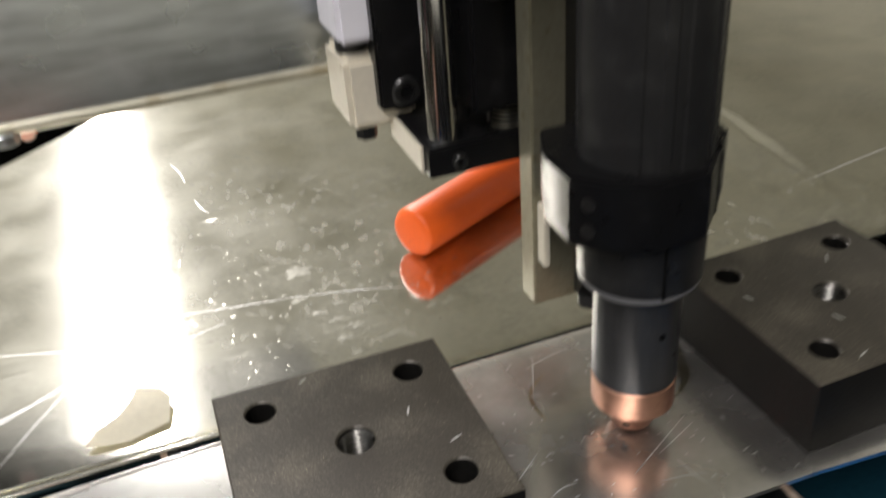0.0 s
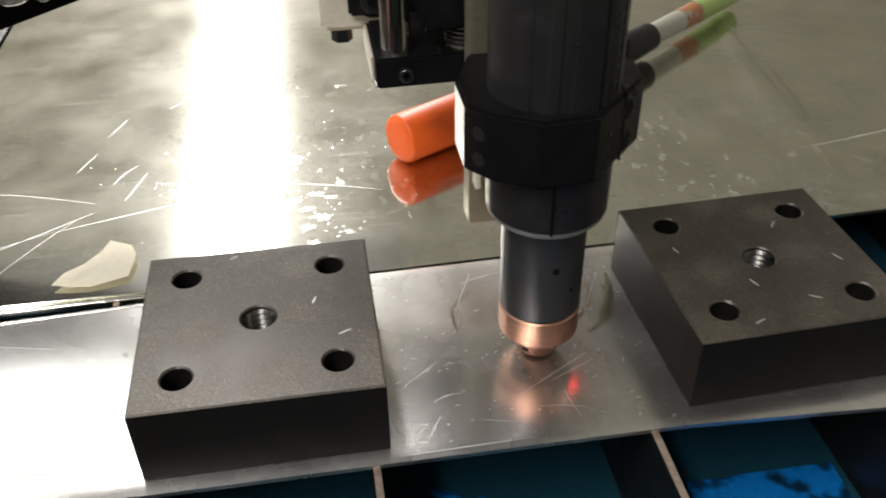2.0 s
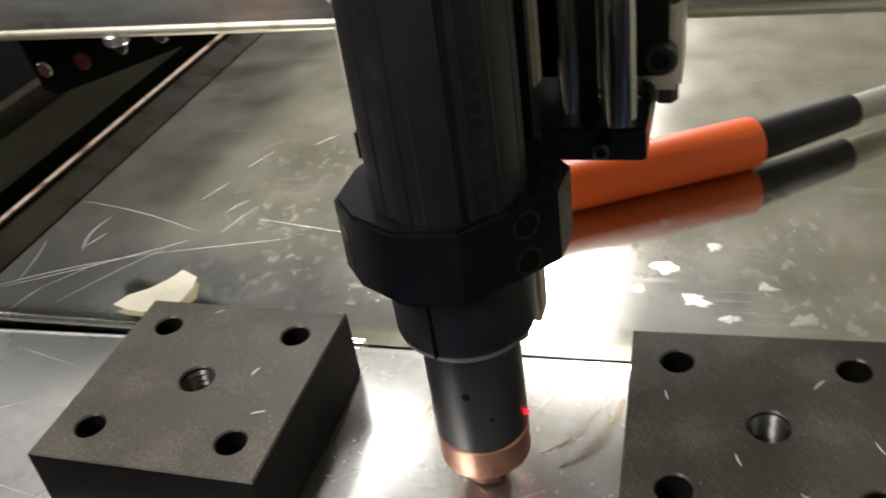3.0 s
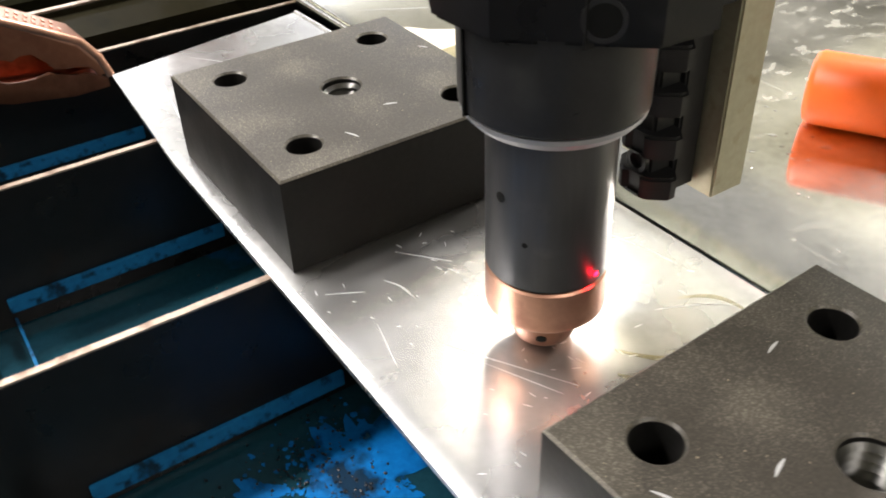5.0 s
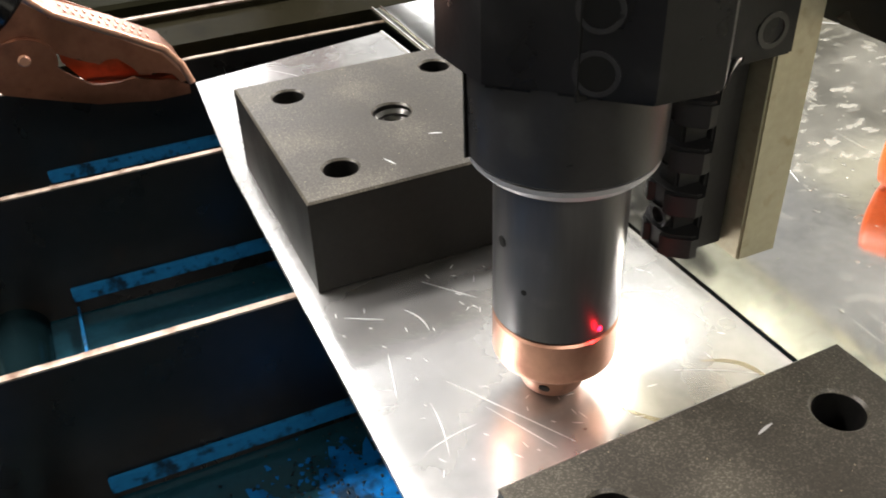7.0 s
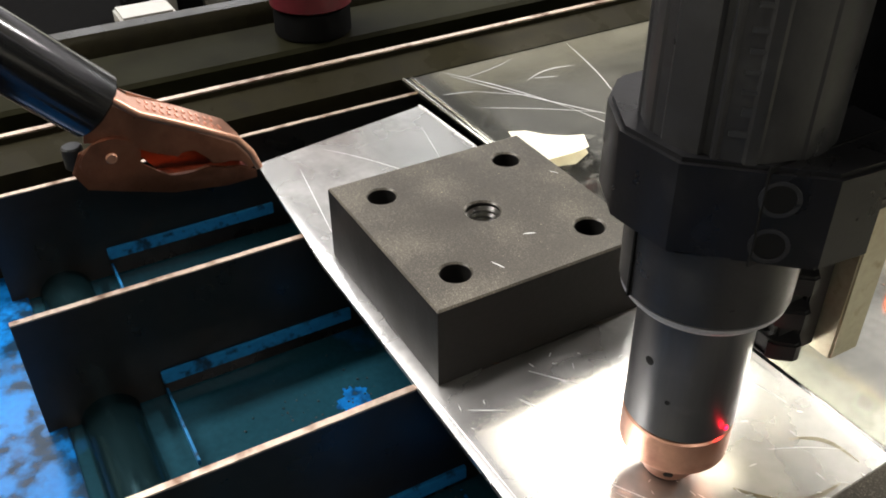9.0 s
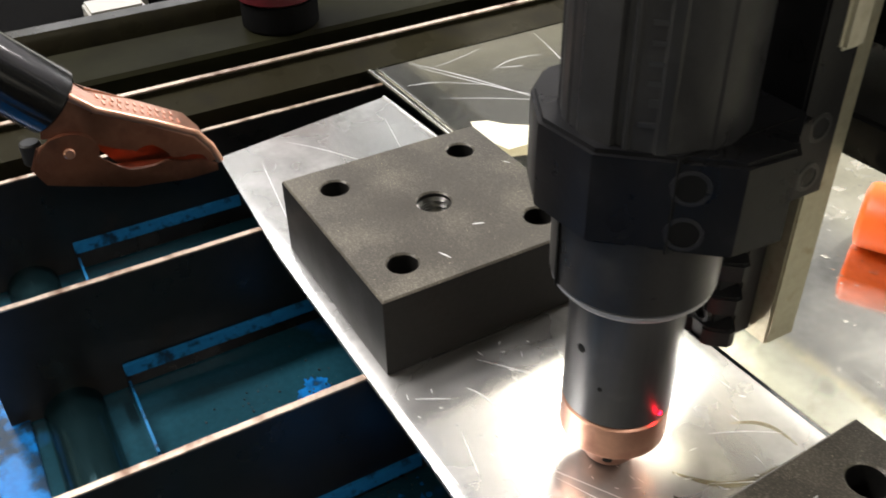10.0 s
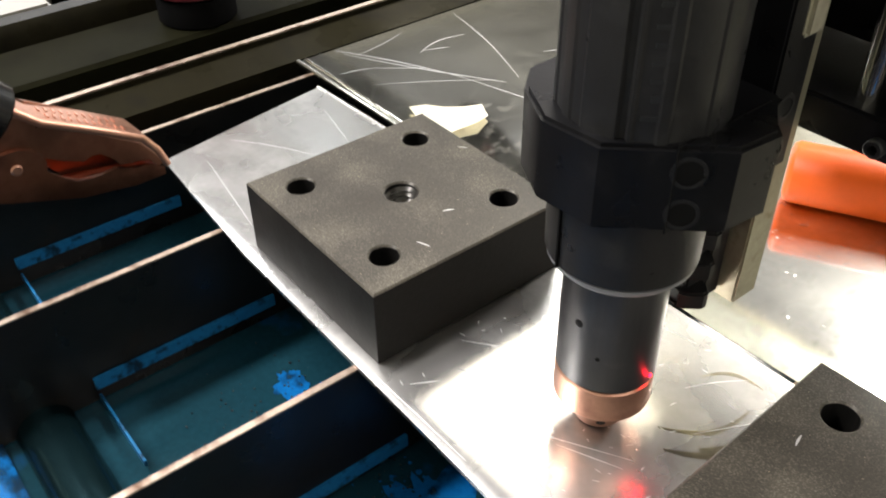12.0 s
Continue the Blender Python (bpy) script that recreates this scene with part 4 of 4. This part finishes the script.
lathe([(0, 6.6), (0.6, 8.5), (2.0, 9.3), (length * 0.5, 9.3), (length - 2, 9.2), (length - 0.4, 8.5), (length, 7.2)], 0, 0, 48, grip)
bmesh.ops.transform(grip, matrix=Matrix.Translation(P0) @ (Vector(P1) - Vector(P0)).to_track_quat("Z", "Y").to_matrix().to_4x4(), verts=grip.verts)
part("grip", grip, ORANGE, tool, "orange plastic grip", 50)
bend = math.atan2(P1[1] - P0[1], P1[0] - P0[0]) + radians(8.5)
P2 = (P1[0] + 100 * math.cos(bend), P1[1] + 100 * math.sin(bend), P1[2])
part("shaft", rod(along(P1, P2, -1.5), along(P1, P2, 42), 7.6, 28, None, 0.8, 6.2), BLACK_RUBBER, tool, "black rubber shaft")
part("rod", rod(along(P1, P2, 41.5), along(P1, P2, 114), 5.0, 24, None, 0.4), PALE_ROD, tool, "pale grey rod")
part("tape", rod(along(P1, P2, 80), along(P1, P2, 114.5), 5.3, 24), LIME, tool, "lime green tape")
part("tape", rod(along(P1, P2, 66), along(P1, P2, 79), 5.15, 24), RUST_TAPE, tool, "faded rust-red tape")
scuff = bmesh.new()
bmesh.ops.create_icosphere(scuff, subdivisions=2, radius=0.9)
bmesh.ops.translate(scuff, vec=(87.5, 137.5, 15.0), verts=scuff.verts)
part("scuff", scuff, SOCKET, tool)

scrap = bmesh.new()
pts = [(-36, 81), (-30, 79.5), (-24, 79), (-13, 82), (-11.5, 92), (-14, 99), (-21, 102), (-23, 96), (-27, 90), (-33, 86)]
base = [scrap.verts.new((x, y, 0.9 + 0.8 * noise.noise((x * 0.12, y * 0.12, 2)) + (0.7 if 85 < y < 97 else 0))) for x, y in pts]
mid = scrap.verts.new((-21, 89, 2.0))
for k in range(len(base)):
    scrap.faces.new((base[k], base[(k + 1) % len(base)], mid))
made = bmesh.ops.solidify(scrap, geom=scrap.faces[:], thickness=0.5)
solo("scrap", scrap, PAPER, "curled cream scrap of thin material lying on the sheet", "scrap")

# ---- ground clamp on the strip's corner ----
gc = thing("ground_clamp", (0, 0, 0), "copper-jawed ground clamp with a black sleeved handle gripping the strip", "clamp")
JAW = [(-49, 41), (-43, 38.5), (-36, 31.6), (-21, 23.4), (-9, 16.4), (-5.4, 11), (-3.4, 5.2), (-6.4, 4.8), (-8.2, 8.6), (-11, 9.6), (-14, 9.0), (-17.5, 9.8), (-19.4, 13.6),
       (-22, 16.2), (-25, 16.6), (-27.5, 14.8), (-30, 16.8), (-33, 17.4), (-38, 20.4), (-42, 24), (-52, 26)]
# jaw sides in shaded copper, top and rolled edge in the lighter copper
upper = part("upper_jaw", prism(JAW, -51.4, -50, "x", 0.45), COPPER_SHADED, gc, "stamped copper upper jaw")
# far plate coloured bright, standing in for light on its scalloped edge
part("jaw_side", prism([(y, z - 1.2 if z > 17.5 else z - 1.6) for y, z in JAW], -64.6, -63.4, "x", 0.3), EMBOSS_LIT, upper)
RIDGE = [(-49, 41.2), (-43, 38.6), (-36, 31.8), (-21, 23.6), (-9, 16.6), (-5.2, 11), (-3.2, 5.0)]
part("jaw_top", prism(RIDGE + [(y - 0.7, z - 1.5) for y, z in reversed(RIDGE)], -64.8, -49.9, "x", 0.6), COPPER, upper, "flat stamped copper top")
part("rolled_edge", tube_along([(-50.2, y, z - 0.5) for y, z in RIDGE], 1.15, 14), COPPER, upper, "bright rolled copper edge")
part("lower_jaw", prism([(-57, 17), (-54, 23), (-48, 25), (-42, 21.5), (-37, 14), (-33, 11), (-30.5, 8.8), (-27, 8.2), (-23, 8.4), (-19, 9.2), (-16.5, 7.6), (-13, 6.4), (-10, 6.6), (-7.5, 5.6),
      (-4, 3.2), (-4, 0.6), (-14, 0.4), (-30, 3), (-45, 8), (-54, 11)], -52.0, -50.8, "x", 0.35), COPPER_SHADED, gc, "copper lower jaw")
# web and pan are coloured dark red for the shade inside the jaws
part("inner_web", prism([(-37, 12), (-38, 19), (-30, 14), (-20, 11), (-12, 8), (-5, 5), (-5, 0), (-20, 2), (-32, 5)], -66.4, -64.9, "x", 0.2), COPPER_RECESS, gc, "inner web, interior shade put into its red copper")
part("lower_pan", prism([(-38, 6.5), (-24, 4.4), (-12, 2.4), (-5, 2.4), (-5, 1.2), (-12, 1.2), (-24, 3.2), (-38, 5.4)], -63.4, -52.1, "x", 0.2), COPPER_RECESS, gc)
part("pivot_plate", prism([(-46 + 8.4 * math.cos(k * math.pi / 12) * (1.06 if 8 < k < 13 else 1), 19.6 + 7.2 * math.sin(k * math.pi / 12)) for k in range(24)], -49.9, -48.7, "x", 0.4), COPPER_SHADED, gc, "round copper pivot plate")
part("rivet", rod((-48.8, -46, 20.6), (-47.7, -46, 20.6), 1.7, 20, None, 0.4), COPPER, gc)
part("spring", rod((-57, -55, 16), (-57, -55, 23), 3.0, 20, None, 0.5), MATT_BLACK, gc)
ax0, ax1 = Vector((-57, -45.5, 33)), Vector((-60, -150, 142))
sleeve = part("sleeve", rod(ax0, ax1, 10.2, 40, None, 0.8), GLOSS_BLACK, gc, "glossy black handle sleeve")
part("bore", rod(ax0 - (ax1 - ax0).normalized() * 0.05, ax0 + (ax1 - ax0).normalized() * 0.1, 8.2, 32), SOCKET, sleeve)
rng = random.Random(17)
for row in range(2):
    for k in range(11):
        y = -33.5 + k * 2.0 + row * 1.0
        z = 23.6 + (-21 - y) * (8.2 / 15) if y < -21 else 23.6 - (y + 21) * (7.0 / 12)
        bm = box(-rng.uniform(0.9, 1.7), rng.uniform(0.9, 1.6), -0.4, 0.4, -0.3, 0.35, 0.12)
        bmesh.ops.transform(bm, matrix=Matrix.Translation((-60.2 + row * 4.6, y, z)) @ pose(0, 0, 0, -29, 0, 0), verts=bm.verts)
        part("embossed_mark", bm, EMBOSS_LIT, upper, "raised bright stamped bar")

# ---- things beyond the side rail ----
chain = thing("cable_chain", (-226, 55, -6), "black and white cable chain lying beyond the guide rail", "cable chain")
for k in range(16):
    part("link", box(-7, 7, -60 + k * 12, -60 + k * 12 + 11, 0, 12, 1.0), WHITE_PLASTIC if k % 2 else MACHINE_BLACK, chain)
cover = thing("sensor_box", (-205, 0, -6), "small off-white sensor box on the machine deck", "sensor")
part("body", box(-9, 9, -12, 12, 0, 12, 1.2), WHITE_PLASTIC, cover)
motor = thing("dark_red_motor", (-150, 57, 3.5), "round dark red motor standing on the machine plate", "motor")
part("body", lathe([(0, 15), (1, 16), (9, 16), (11, 15)], 0, 0, 48), MACHINE_BLACK, motor)
part("cap", lathe([(10.8, 13), (13, 17), (36, 18), (52, 16), (56, 12)], 0, 0, 48), DARK_RED, motor, "dark red cap")
